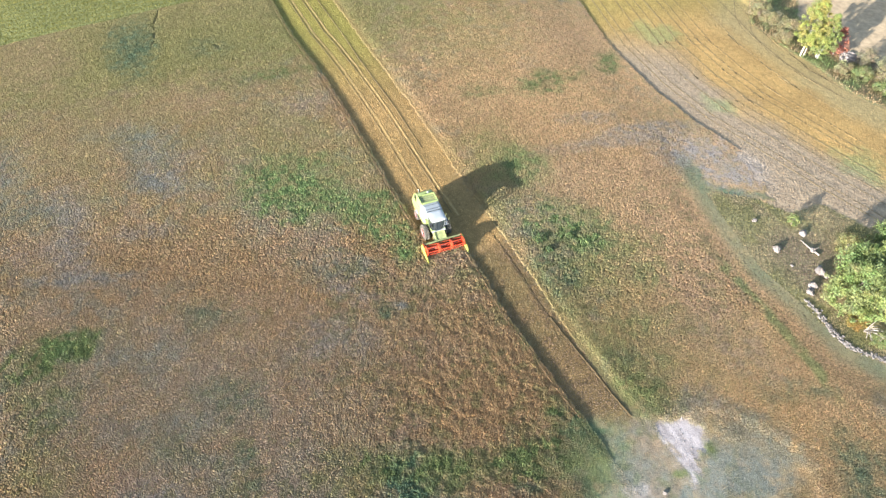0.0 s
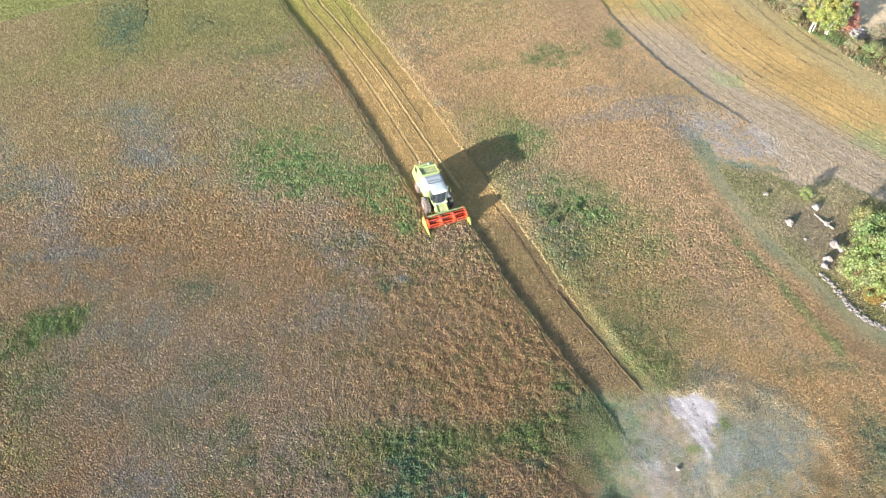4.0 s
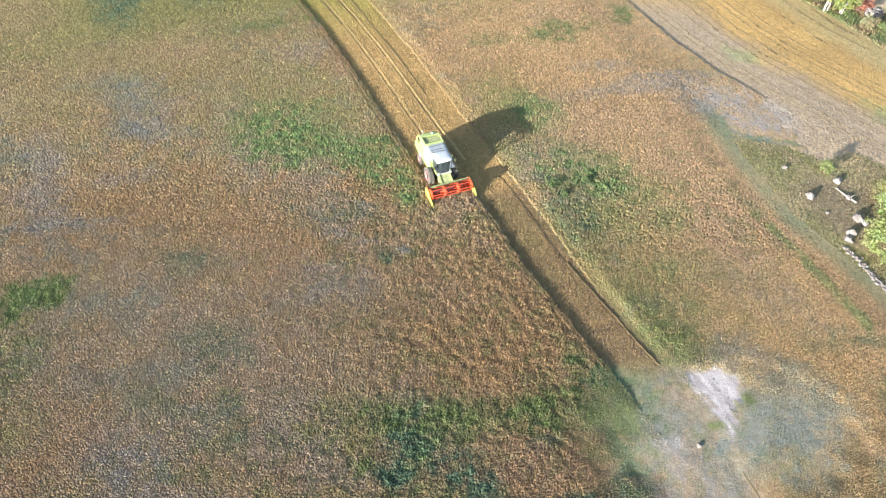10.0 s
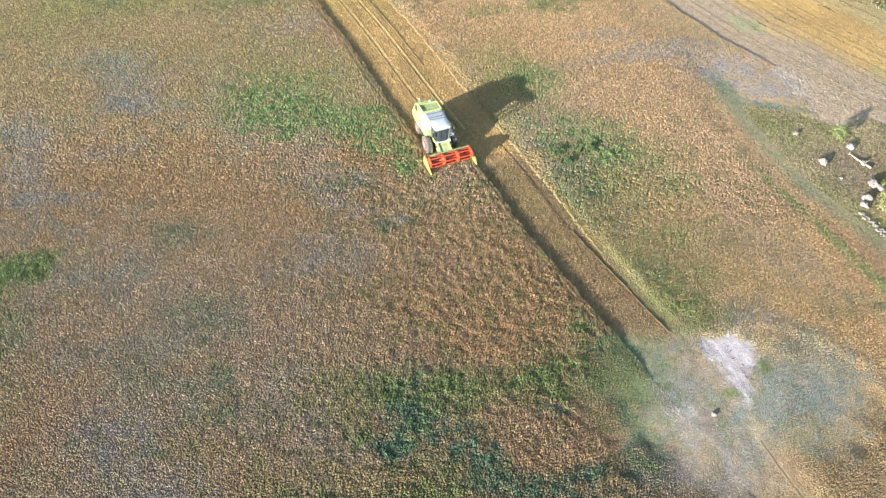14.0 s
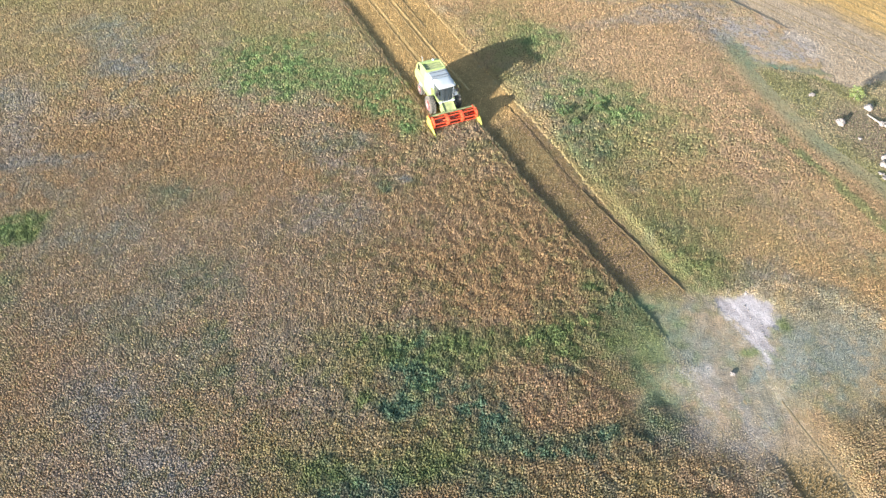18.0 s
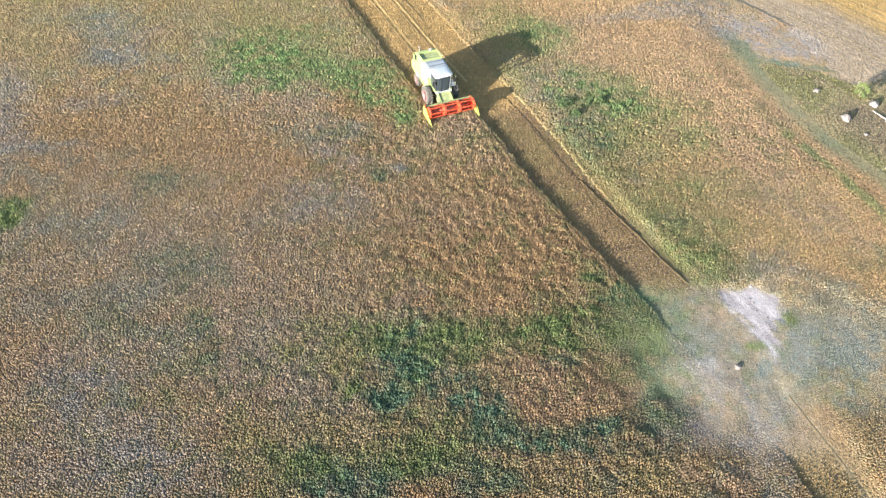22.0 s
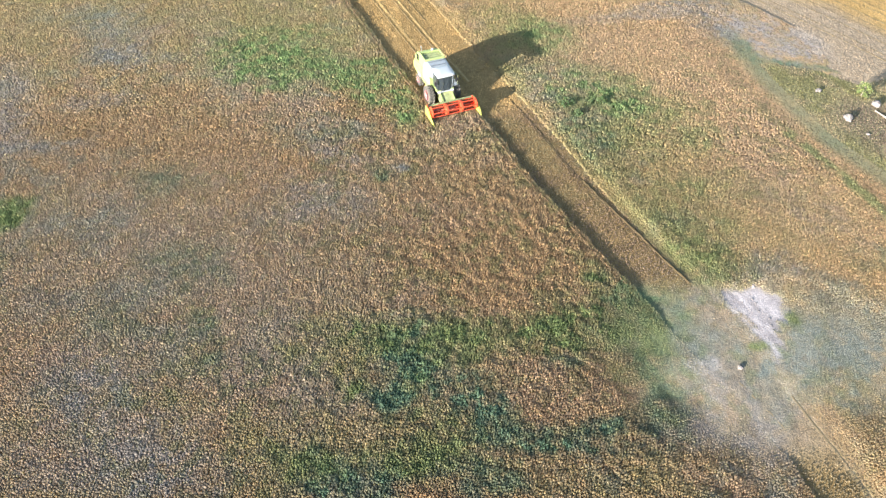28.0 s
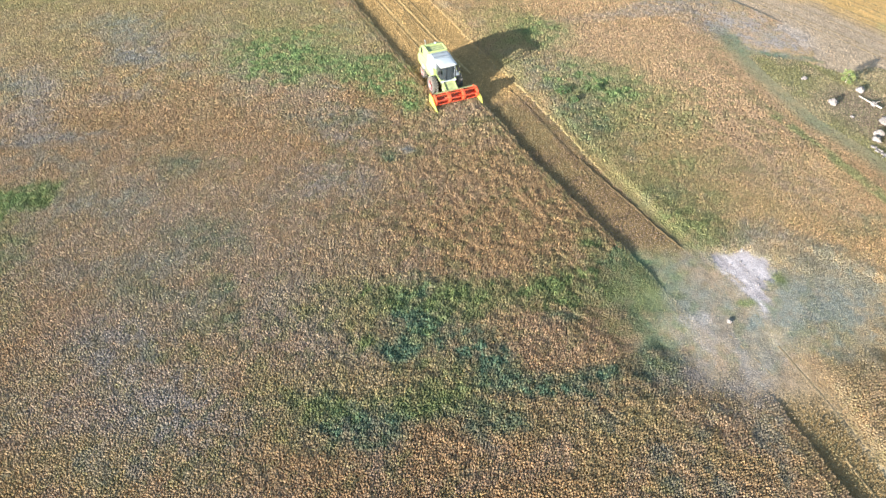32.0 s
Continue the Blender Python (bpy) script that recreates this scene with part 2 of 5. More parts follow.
patch(17.4, 74, 3.3, 1.3, -169, AMBER, 0.65)
patch(16.4, 82.1, 3.5, 1.2, -169, GREY, 0.50)
patch(-39.8, 63.5, 2.8, 1.5, 172, BL, 0.65)
patch(-57.1, 98.5, 8.9, 3.2, 117, TEAL, 0.70)
patch(-62.1, 66.8, 5.7, 2.1, 125, TG, 0.45)
patch(10.6, 90.4, 5.0, 2.2, -149, GREEN, 0.72)
patch(-30.6, 89.2, 6.4, 1.7, -165, GREEN, 0.66)
patch(-43.5, 97.1, 4.1, 2.4, 164, TEAL, 0.31)
patch(-49.5, 73.7, 5.2, 1.8, 175, TG, 0.50)
patch(-38.9, 30.7, 4.1, 2.7, 143, GREEN, 0.56)
patch(-42.3, 36.4, 4.4, 2.1, -149, GREEN, 1.05)
patch(40.9, 31.1, 3.1, 2.0, -137, TEAL, 0.51)
patch(0.9, 86.7, 2.7, 1.8, -170, GREEN, 0.47)
patch(21.1, 98, 2.7, 1.7, 72, GREEN, 0.75)
patch(38.7, 33.6, 3.7, 1.5, 87, TEAL, 0.51)
patch(35, 39.8, 4.1, 1.1, -170, TEAL, 0.47)
patch(6.2, 72.1, 2.6, 1.7, -167, LG, 0.73)
patch(-27.1, 42.7, 2.9, 1.5, 178, TEAL, 0.37)
patch(10.1, 69.1, 2.8, 1.3, 86, LG, 0.44)
patch(-40.7, 38.4, 2.2, 1.3, -165, LG, 0.94)
# the nearer field
patch(-18, 28, 17.0, 15.0, 0, PG, 0.34)
patch(-19.3, 68.2, 14.9, 7.0, 179, LIME, 0.40)
patch(-53.9, 72.4, 14.0, 7.3, 140, LT, 0.40)
patch(-31.7, 50.9, 15.0, 5.3, -3, RUST, 0.35)
patch(18.9, 68.5, 9.7, 7.0, 174, GP, 0.60)
patch(25.4, 57.9, 8.2, 5.6, 83, GP, 0.65)
patch(2.4, 40.4, 6.1, 5.1, 94, RUST, 0.70)
patch(3.4, 69.9, 7.9, 3.8, 104, LIME, 0.65)
patch(14.8, 53, 6.0, 4.4, 143, LIME, 0.20)
patch(3.9, 34.3, 6.1, 4.3, -169, RUST, 1.00)
patch(28.1, 50.4, 5.9, 4.1, 82, PINK, 0.50)
patch(-46.6, 53.2, 9.1, 2.1, 120, GREY, 0.50)
patch(-5.1, 35.9, 5.3, 3.6, -177, RUST, 0.50)
patch(7.1, 24.6, 5.2, 2.8, -171, PR, 0.90)
patch(30.5, 44.1, 4.1, 3.2, 127, PG, 0.35)
patch(31.1, 38.3, 5.0, 2.6, -177, AMBER, 0.36)
patch(-46.5, 66.4, 4.8, 2.5, 132, RUST, 0.35)
patch(23.8, 40.3, 4.5, 2.5, -162, LIME, 0.11)
patch(-18.7, 16.9, 4.2, 2.4, 165, GREY, 0.65)
patch(-12, 41.3, 3.9, 2.4, 179, GREY, 0.45)
patch(-24.1, 21.9, 4.2, 2.2, 154, GREY, 0.55)
patch(19.1, 23.7, 3.4, 2.7, 180, GREY, 0.60)
patch(-38.8, 64.1, 3.8, 2.3, 153, BL, 0.60)
patch(-14.4, 50.4, 4.2, 1.9, -170, DUSKY, 0.50)
patch(3.5, 61.7, 3.7, 2.0, 101, LIME, 0.50)
patch(12.6, 45, 3.2, 2.3, 89, LIME, 0.24)
patch(-24.4, 16.6, 3.5, 2.1, 167, PG, 0.50)
patch(27.6, 22.2, 3.6, 2.0, 59, AMBER, 0.42)
patch(-1.8, 40, 3.3, 2.0, -174, PINK, 0.40)
patch(-8.8, 19.9, 4.3, 1.4, -176, YEL, 0.45)
patch(8, 18.1, 4.5, 1.3, -174, YEL, 0.40)
patch(-29.5, 23.9, 3.1, 1.8, 168, PINK, 0.45)
patch(-40.9, 47.4, 4.8, 1.1, -173, BL, 0.55)
patch(-38, 54.8, 3.5, 1.5, -178, GREY, 0.40)
patch(-9.6, 26.9, 2.4, 2.1, 159, LIME, 0.40)
patch(28.1, 37.2, 2.5, 2.0, 172, GOLD, 0.30)
patch(20.2, 21.2, 2.5, 1.9, -177, GREY, 0.50)
patch(-11.7, 47.2, 3.3, 1.4, 165, GREY, 0.45)
patch(-10.8, 17.1, 2.5, 1.8, 173, YEL, 0.35)
patch(20.4, 58, 2.5, 1.6, -153, LIME, 0.36)
patch(-30.3, 26.2, 2.7, 1.4, 171, RUST, 0.30)
patch(-12.8, 22.1, 2.3, 1.6, 171, PINK, 0.35)
patch(20.9, 35.1, 2.8, 1.2, -168, GREY, 0.45)
patch(15.8, 33.2, 1.9, 1.5, 162, LIME, 0.51)
patch(25.2, 37.4, 2.1, 1.2, -158, GREY, 0.55)
patch(12.6, 24.3, 2.1, 1.1, -169, GP, 0.60)
patch(13.3, 19.5, 2.2, 1.0, -172, YEL, 0.45)
patch(-6.9, 25.2, 1.5, 1.3, -128, YEL, 0.70)
patch(-18.7, 24.6, 1.7, 1.1, 169, DUSKY, 0.40)
patch(-14.7, 19.5, 2.1, 0.8, 109, PR, 0.50)
patch(-4.3, 16.8, 1.4, 1.1, -179, DUSKY, 0.50)
patch(-19.2, 26.7, 2.1, 0.7, -179, DUSKY, 0.60)
patch(-19.9, 28.2, 1.7, 0.6, -179, PINK, 0.55)
patch(15.9, 19.4, 1.4, 0.7, -171, GP, 0.50)
patch(17.2, 32.1, 1.1, 0.7, -162, YEL, 0.75)
patch(16.1, 31.7, 1.2, 0.5, 160, BL, 0.40)
patch(13.1, 21, 1.0, 0.5, -170, PR, 0.70)
patch(20.9, 29, 1.1, 0.4, -160, YEL, 0.80)
patch(-5.8, 45.6, 0.8, 0.5, -177, BL, 0.75)
patch(-22, 63.3, 6.2, 4.7, 160, LG, 0.90)
patch(-44.3, 72.2, 5.1, 3.0, 150, TG, 0.50)
patch(16.3, 56.9, 4.7, 4.0, 108, LG, 0.34)
patch(12.9, 59.3, 4.5, 3.2, 155, LG, 0.80)
patch(9.7, 51.4, 4.6, 3.1, 90, TG2, 0.60)
patch(-14.2, 61.3, 5.9, 2.2, -178, LG, 0.79)
patch(29.1, 29.9, 4.6, 3.0, -136, TG, 0.98)
patch(-10.5, 58.5, 4.3, 2.6, 156, LG, 0.90)
patch(25.7, 30.4, 4.5, 2.3, -152, TG, 1.04)
patch(14.9, 41.8, 3.4, 2.7, 120, GREEN, 0.35)
patch(18.8, 40.8, 3.5, 2.5, -149, GREEN, 0.42)
patch(-21.1, 33.1, 3.7, 2.2, 171, TEAL, 0.42)
patch(18.1, 37, 3.0, 2.5, 176, GREEN, 0.60)
patch(12.9, 32.5, 2.8, 2.6, 124, TG2, 0.80)
patch(7.2, 70.1, 2.9, 2.5, -148, LG, 0.61)
patch(-3, 25.5, 3.0, 2.1, 92, TEAL, 1.15)
patch(9.9, 29.9, 3.8, 1.7, -161, GREEN, 0.92)
patch(14.5, 29.1, 3.5, 1.8, 71, TG2, 0.80)
patch(-31.4, 37.6, 3.8, 1.3, 177, TG, 0.40)
patch(4, 28.5, 5.4, 1.1, -179, GREEN, 0.92)
patch(-25.9, 27.9, 3.1, 1.9, 164, TEAL, 0.28)
patch(-1.7, 20.1, 2.5, 2.1, -177, GREEN, 0.51)
patch(18.3, 31.5, 2.4, 2.2, 34, TG, 0.43)
patch(1.2, 27, 2.7, 1.8, -173, GREEN, 0.57)
patch(-6.2, 16.7, 3.1, 1.5, -177, TEAL, 0.85)
patch(15.8, 27.1, 3.4, 1.3, 69, TG2, 0.60)
patch(1.4, 19.9, 2.4, 1.9, -173, GREEN, 0.62)
patch(20.1, 46, 2.9, 1.5, -165, LG, 0.38)
patch(14.5, 23.4, 2.4, 1.7, 64, TEAL, 0.60)
patch(-1.4, 27.5, 2.7, 1.5, -174, GREEN, 0.74)
patch(21.2, 36.9, 2.7, 1.5, -164, GREEN, 0.38)
patch(17.7, 28.8, 2.3, 1.7, -133, TG, 0.43)
patch(24.5, 46, 2.5, 1.5, -159, GREEN, 0.28)
patch(-36.7, 37.1, 3.0, 0.9, 178, TG, 0.40)
patch(21.8, 53.1, 2.1, 1.6, -137, LG, 0.38)
patch(13.3, 29.4, 2.0, 1.6, -147, GREEN, 0.68)
patch(27.4, 26.4, 2.4, 1.3, -154, GREEN, 0.37)
patch(-27, 43.5, 2.1, 1.5, 162, TEAL, 0.37)
patch(2, 23.2, 1.9, 1.6, 157, TEAL, 1.09)
patch(-6.6, 54.2, 2.4, 1.2, 98, LG, 0.84)
patch(-2.2, 18.3, 3.1, 0.9, -175, GREEN, 0.62)
patch(-20.4, 21.6, 2.7, 1.0, 179, GREEN, 0.28)
patch(7.7, 20.2, 4.8, 0.6, -177, DK, 0.85)
patch(-8.5, 17.9, 2.4, 1.1, -177, GREEN, 0.62)
patch(3.1, 17.5, 2.4, 1.1, -174, TEAL, 0.62)
patch(-38.2, 38.5, 1.8, 1.5, 158, GREEN, 1.05)
patch(-5.7, 27.6, 1.6, 1.5, 159, GREEN, 0.98)
patch(-24.3, 30.6, 2.0, 0.8, 179, TG, 0.40)
patch(12.2, 22.5, 2.7, 0.7, -161, DK, 0.70)
patch(10.8, 34.5, 1.3, 1.1, 53, GREEN, 0.80)
patch(3.5, 20.9, 1.5, 1.0, -172, TEAL, 0.74)
patch(6.3, 20.9, 2.5, 0.6, -175, TEAL, 0.62)
patch(-16.7, 24.5, 1.3, 1.0, 128, TEAL, 0.51)
patch(-3.8, 22.6, 1.2, 0.9, -178, TEAL, 0.98)
patch(12.8, 51.4, 1.2, 0.9, 67, TEAL, 0.64)
patch(-6.5, 23, 1.2, 0.8, -179, GREEN, 0.74)
patch(11.8, 25.9, 1.3, 0.7, -169, GREEN, 0.57)
patch(-17.9, 27.8, 1.1, 0.8, 155, TEAL, 0.66)
patch(-7.4, 44.5, 1.0, 0.8, 179, TEAL, 0.61)
patch(-2.3, 24.1, 1.0, 0.6, -151, LG, 0.70)
patch(10.1, 21.7, 1.1, 0.7, -171, TEAL, 0.85)
patch(7.9, 26.5, 1.1, 0.6, -172, TEAL, 0.57)
patch(28.6, 34.6, 5.0, 2.2, -12, 0.5 * (TG + TAN), 0.85)
patch(28.5, 20.5, 5.0, 4.0, 0, 0.85 * TAN, 0.5)
patch(25.2, 32.3, 0.9, 0.6, 48, GREEN, 1.05)
patch(22.1, 29.6, 0.8, 0.4, -164, GREEN, 1.05)
# the pale corner and the grass island's brink
patch(30.6, 71.5, 1.1, 3.6, 15, TEAL, 0.94)
patch(34.5, 69.6, 4.5, 0.8, 0, TEAL, 0.75)
patch(33.4, 75.4, 6.5, 3.6, -20, PALE, 1.00)


WEED_LINE = [(31.8, 54.31), (33.92, 50.51), (36.38, 46.29), (38.26, 43.01), (39.22, 40.12)]
VERGE = [(29.6, 77.0), (31.1, 68.4), (33.4, 61.7), (35.6, 56.1), (39.2, 51.6), (42.7, 46.0), (46.7, 44.0)]


def tint(x, y):
    """Colour of the standing crop, place by place, with an offset for uneven sun."""
    a, b, c = fbm(x, y, 17.0), fbm(x + 400, y, 9.0), fbm(x, y + 300, 5.0)
    col = TAN + (RUST - TAN) * smooth(0.40, 0.62, a)[..., None]
    col = col + (LIME - col) * (0.2 * smooth(0.50, 0.72, b))[..., None]
    col = col + (GREEN - col) * (0.15 * smooth(0.58, 0.78, c))[..., None]
    col = col + (GREY - col) * (0.35 * smooth(0.56, 0.75, fbm(x - 200, y + 100, 12.0)))[..., None]
    col = col + (PINK - col) * (0.6 * smooth(0.50, 0.66, fbm(x + 31, y + 77, 2.6)))[..., None]
    col = col + (RUST - col) * (0.55 * smooth(0.52, 0.68, fbm(x - 91, y + 17, 1.9)))[..., None]
    col = col + (0.5 * (TEAL + GREY) - col) * (0.5 * smooth(0.55, 0.70, fbm(x + 140, y - 60, 1.7)) * smooth(0.42, 0.6, fbm(x, y + 900, 11.0)))[..., None]
    for px, py, rx, ry, t, color, amount in PATCHES:
        near = np.hypot(x - px, y - py) < 2.1 * max(rx, ry)
        if not near.any():
            continue
        xn, yn = x[near], y[near]
        dx, dy = xn - px, yn - py
        u, v = (dx * math.cos(t) + dy * math.sin(t)) / rx, (-dx * math.sin(t) + dy * math.cos(t)) / ry
        d = np.sqrt(u * u + v * v) + (2.5 if min(rx, ry) > 1.0 else 1.2) * (0.3 * fbm(xn + 3 * px, yn, 3.0) + 0.35 * fbm(xn, yn + 3 * px, 1.2) + 0.35 * fbm(xn + px, yn - py, 0.6) - 0.5)
        mix = 0.7 if max(rx, ry) > 7.2 else 0.4
        amt = np.clip(amount * smooth(1.75, 0.35, d) * (mix + (1.25 - mix) * smooth(0.34, 0.66, fbm(xn - 2 * py, yn + px, 0.8))), 0, 1)
        old = col[near]
        col[near] = old + (color - old) * amt[..., None]
    wl = np.abs(side(x, y, WEED_LINE)) / (0.75 * (0.6 + 0.8 * fbm(x, y, 1.5)))
    col = col + (1.5 * GREEN - col) * (0.62 * smooth(0.30, 0.54, fbm(x + 5, y + 9, 2.2)) * smooth(1.5, 0.5, wl) * smooth(38.0, 41.0, y) * smooth(60.0, 55.0, y))[..., None]
    speck = smooth(0.50, 0.68, fbm(x + 17, y - 61, 0.85)) * (0.25 + 0.75 * smooth(0.35, 0.6, fbm(x - 7, y + 23, 7.0)))
    rife = smooth(-32.0, -6.0, x) * smooth(72.0, 40.0, y) * smooth(34.0, 18.0, x) + 0.5 * smooth(2.0, 8.0, x) * smooth(36.0, 26.0, x) * smooth(80.0, 60.0, y) * smooth(44.0, 50.0, y)
    col = col + (0.85 * GREEN - col) * (0.38 * speck * np.minimum(0.25 + rife, 1.0))[..., None]
    e = side(x, y, VERGE)
    band = smooth(79.0, 70.0, y) * smooth(-3.0, -1.0, e) * smooth(1.2, 0.0, e) * (0.5 + 0.7 * fbm(x, y, 2.5))
    # left toned down, right raised, to offset uneven sunlight over the domed ground
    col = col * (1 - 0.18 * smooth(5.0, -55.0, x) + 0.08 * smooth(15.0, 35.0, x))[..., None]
    return col + (np.array((0.33, 0.345, 0.22)) - col) * (0.95 * band)[..., None]


def color_mesh(name, verts, faces_flat, sides, colors, mat):
    """A mesh from arrays, all faces with the same number of sides, with one colour a vertex."""
    me = bpy.data.meshes.new(name)
    n = len(faces_flat) // sides
    me.vertices.add(len(verts))
    me.vertices.foreach_set("co", np.asarray(verts, np.float32).ravel())
    me.loops.add(len(faces_flat))
    me.loops.foreach_set("vertex_index", np.asarray(faces_flat, np.int32))
    me.polygons.add(n)
    me.polygons.foreach_set("loop_start", np.arange(0, n * sides, sides, dtype=np.int32))
    at = me.color_attributes.new("tint", "FLOAT_COLOR", "POINT")
    at.data.foreach_set("color", np.concatenate([np.asarray(colors, np.float32), np.ones((len(verts), 1), np.float32)], 1).ravel())
    me.update(calc_edges=True)
    me.materials.append(mat)
    return me


def pale_spot(x, y):
    dx, dy = x - 34.0, y - 75.2
    return smooth(1.3, 0.6, np.hypot((0.82 * dx - 0.57 * dy) / 7.5, (0.57 * dx + 0.82 * dy) / 5.5) + 0.5 * (fbm(x, y, 3.0) - 0.5))


def stubble_tint(x, y, d, hd):
    """Colour of the reaped field: ashen along the crop, golden in the middle, greenish by the hedge."""
    n = fbm(x, y, 6.0)
    c = REAPED * (0.8 + 0.4 * n)[..., None]
    c = c + (np.array((0.43, 0.335, 0.245)) - c) * (0.85 * smooth(14.0, 7.0, d + 7 * (n - 0.5)) * smooth(112, 98, y))[..., None]
    c = c + (np.array((0.52, 0.405, 0.20)) - c) * (0.8 * smooth(-10.0, -4.0, hd + 5 * (n - 0.5)))[..., None]
    c = c + (np.array((0.41, 0.325, 0.10)) - c) * (0.7 * smooth(104.0, 122.0, y + 0.6 * (24.0 - x)))[..., None]
    for gx_, gy_, r in ((30.0, 110.0, 4.5), (36.8, 90.0, 2.5), (56.0, 80.0, 4.0)):
        c = c + (1.3 * GREEN - c) * (0.5 * smooth(1.3, 0.3, np.hypot(x - gx_, y - gy_) / r + 1.5 * (fbm(x, y, 2.0) - 0.5)))[..., None]
    return c + (PALE - c) * (0.55 * pale_spot(x, y))[..., None]


# ---- ground: one sheet to the horizon ----
gx = np.concatenate([[-2500, -900, -400, -220, -150], np.arange(-120, 13.9, 0.6), np.arange(14, 30, 0.2), np.arange(30, 110.1, 0.6), [140, 220, 400, 900, 2500]])
gy = np.concatenate([[-2500, -900, -300, -100, -30], np.arange(0, 21.9, 0.6), np.arange(22, 38, 0.2), np.arange(38, 175.1, 0.6), [200, 260, 400, 900, 2500]])
X, Y = np.meshgrid(gx, gy)
F = forms(X, Y)
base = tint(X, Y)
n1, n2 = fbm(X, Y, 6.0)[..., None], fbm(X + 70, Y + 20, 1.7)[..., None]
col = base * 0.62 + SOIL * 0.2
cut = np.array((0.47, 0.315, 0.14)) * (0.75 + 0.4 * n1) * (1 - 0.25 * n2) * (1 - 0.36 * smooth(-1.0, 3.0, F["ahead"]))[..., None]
fade = smooth(36.0, 33.0, Y) * smooth(19.5, 22.5, Y)
cut = cut + (np.array((0.33, 0.30, 0.085)) - cut) * (0.85 * smooth(80.0, 104.0, Y))[..., None]
cut = cut + (0.52 * base - cut) * fade[..., None]
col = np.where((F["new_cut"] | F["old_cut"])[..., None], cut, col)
stub = stubble_tint(X, Y, F["fe"], F["hd"])
col = np.where(F["stubble"][..., None], stub, col)
col = np.where(F["hedge"][..., None], np.where((F["hd"] < 9)[..., None], np.array((0.35, 0.34, 0.17)) * (0.8 + 0.4 * n1), np.array((0.45, 0.345, 0.23)) * (0.8 + 0.4 * n1)), col)
col = np.where(F["north"][..., None], (GREEN * 0.3 + LIME * 0.35) * (0.8 + 0.4 * n1), col)
isl = GREEN * 0.35 + TAN * 0.95 * n1
col = np.where(F["island"][..., None], isl, col)


BARE_SPOT = [(20.2, 33.7), (21.4, 34.9), (23.1, 35.0), (24.8, 34.4), (25.0, 33.3), (24.7, 32.1), (24.0, 31.0), (23.7, 29.8), (23.7, 28.6), (23.2, 28.1), (22.7, 28.7), (22.6, 29.9), (22.1, 30.6), (21.6, 31.4), (20.8, 32.5)]
BARE_CORNER = [(16.6, 27.3), (17.8, 28.1), (19.4, 28.5), (18.9, 27.4), (18.3, 26.3), (17.4, 26.7)]


def rim(x, y, poly):
    """Signed distance to a closed outline, minus inside."""
    d = np.full(np.shape(x), 1e9)
    for (ax, ay), (bx, by) in zip(poly, poly[1:] + poly[:1]):
        dx, dy = bx - ax, by - ay
        t = np.clip(((x - ax) * dx + (y - ay) * dy) / (dx * dx + dy * dy), 0, 1)
        d = np.minimum(d, np.hypot(x - ax - t * dx, y - ay - t * dy))
    return np.where(inside(x, y, poly), -d, d)


def bare(x, y):
    """How bare the pale sandy spot beside the strip is."""
    near = (np.abs(x - 20.5) < 8) & (np.abs(y - 30.5) < 8)
    out = np.zeros(np.shape(x))
    xs, ys = x[near], y[near]
    streak = vnoise(0.8 * xs + 0.6 * ys, 0.18 * (0.6 * xs - 0.8 * ys), 0.45)
    ragged = 1.1 * (fbm(xs, ys, 1.3) - 0.5) + 1.1 * (streak - 0.5)
    out[near] = np.maximum(smooth(0.42, -0.45, rim(xs, ys, BARE_SPOT) + ragged), 0.42 * smooth(0.40, -0.5, rim(xs, ys, BARE_CORNER) + ragged))
    return out


sand = np.array((0.375, 0.335, 0.335)) * (0.66 + 0.68 * vnoise(0.8 * X + 0.6 * Y, 0.15 * (0.6 * X - 0.8 * Y), 0.35))[..., None]
col = col + (sand - col) * bare(X, Y)[..., None]
Z = land(X, Y)
ny, nx = X.shape
ids = np.arange(ny * nx).reshape(ny, nx)
quads = np.stack([ids[:-1, :-1], ids[:-1, 1:], ids[1:, 1:], ids[1:, :-1]], -1).ravel()
ground = new("ground", color_mesh("ground", np.stack([X, Y, Z], -1).reshape(-1, 3), quads, 4, col.reshape(-1, 3), M_GROUND))
tagged(ground, "earth of a wide gently domed field with stubble", "ground", kind="structure")


# ---- standing crop, stubble and grass ----
def scatter(x0, x1, y0, y1, step):
    xs, ys = np.meshgrid(np.arange(x0, x1, step), np.arange(y0, y1, step))
    xs, ys = xs.ravel(), ys.ravel()
    return xs + rng.uniform(-0.5, 0.5, xs.size) * step, ys + rng.uniform(-0.5, 0.5, ys.size) * step


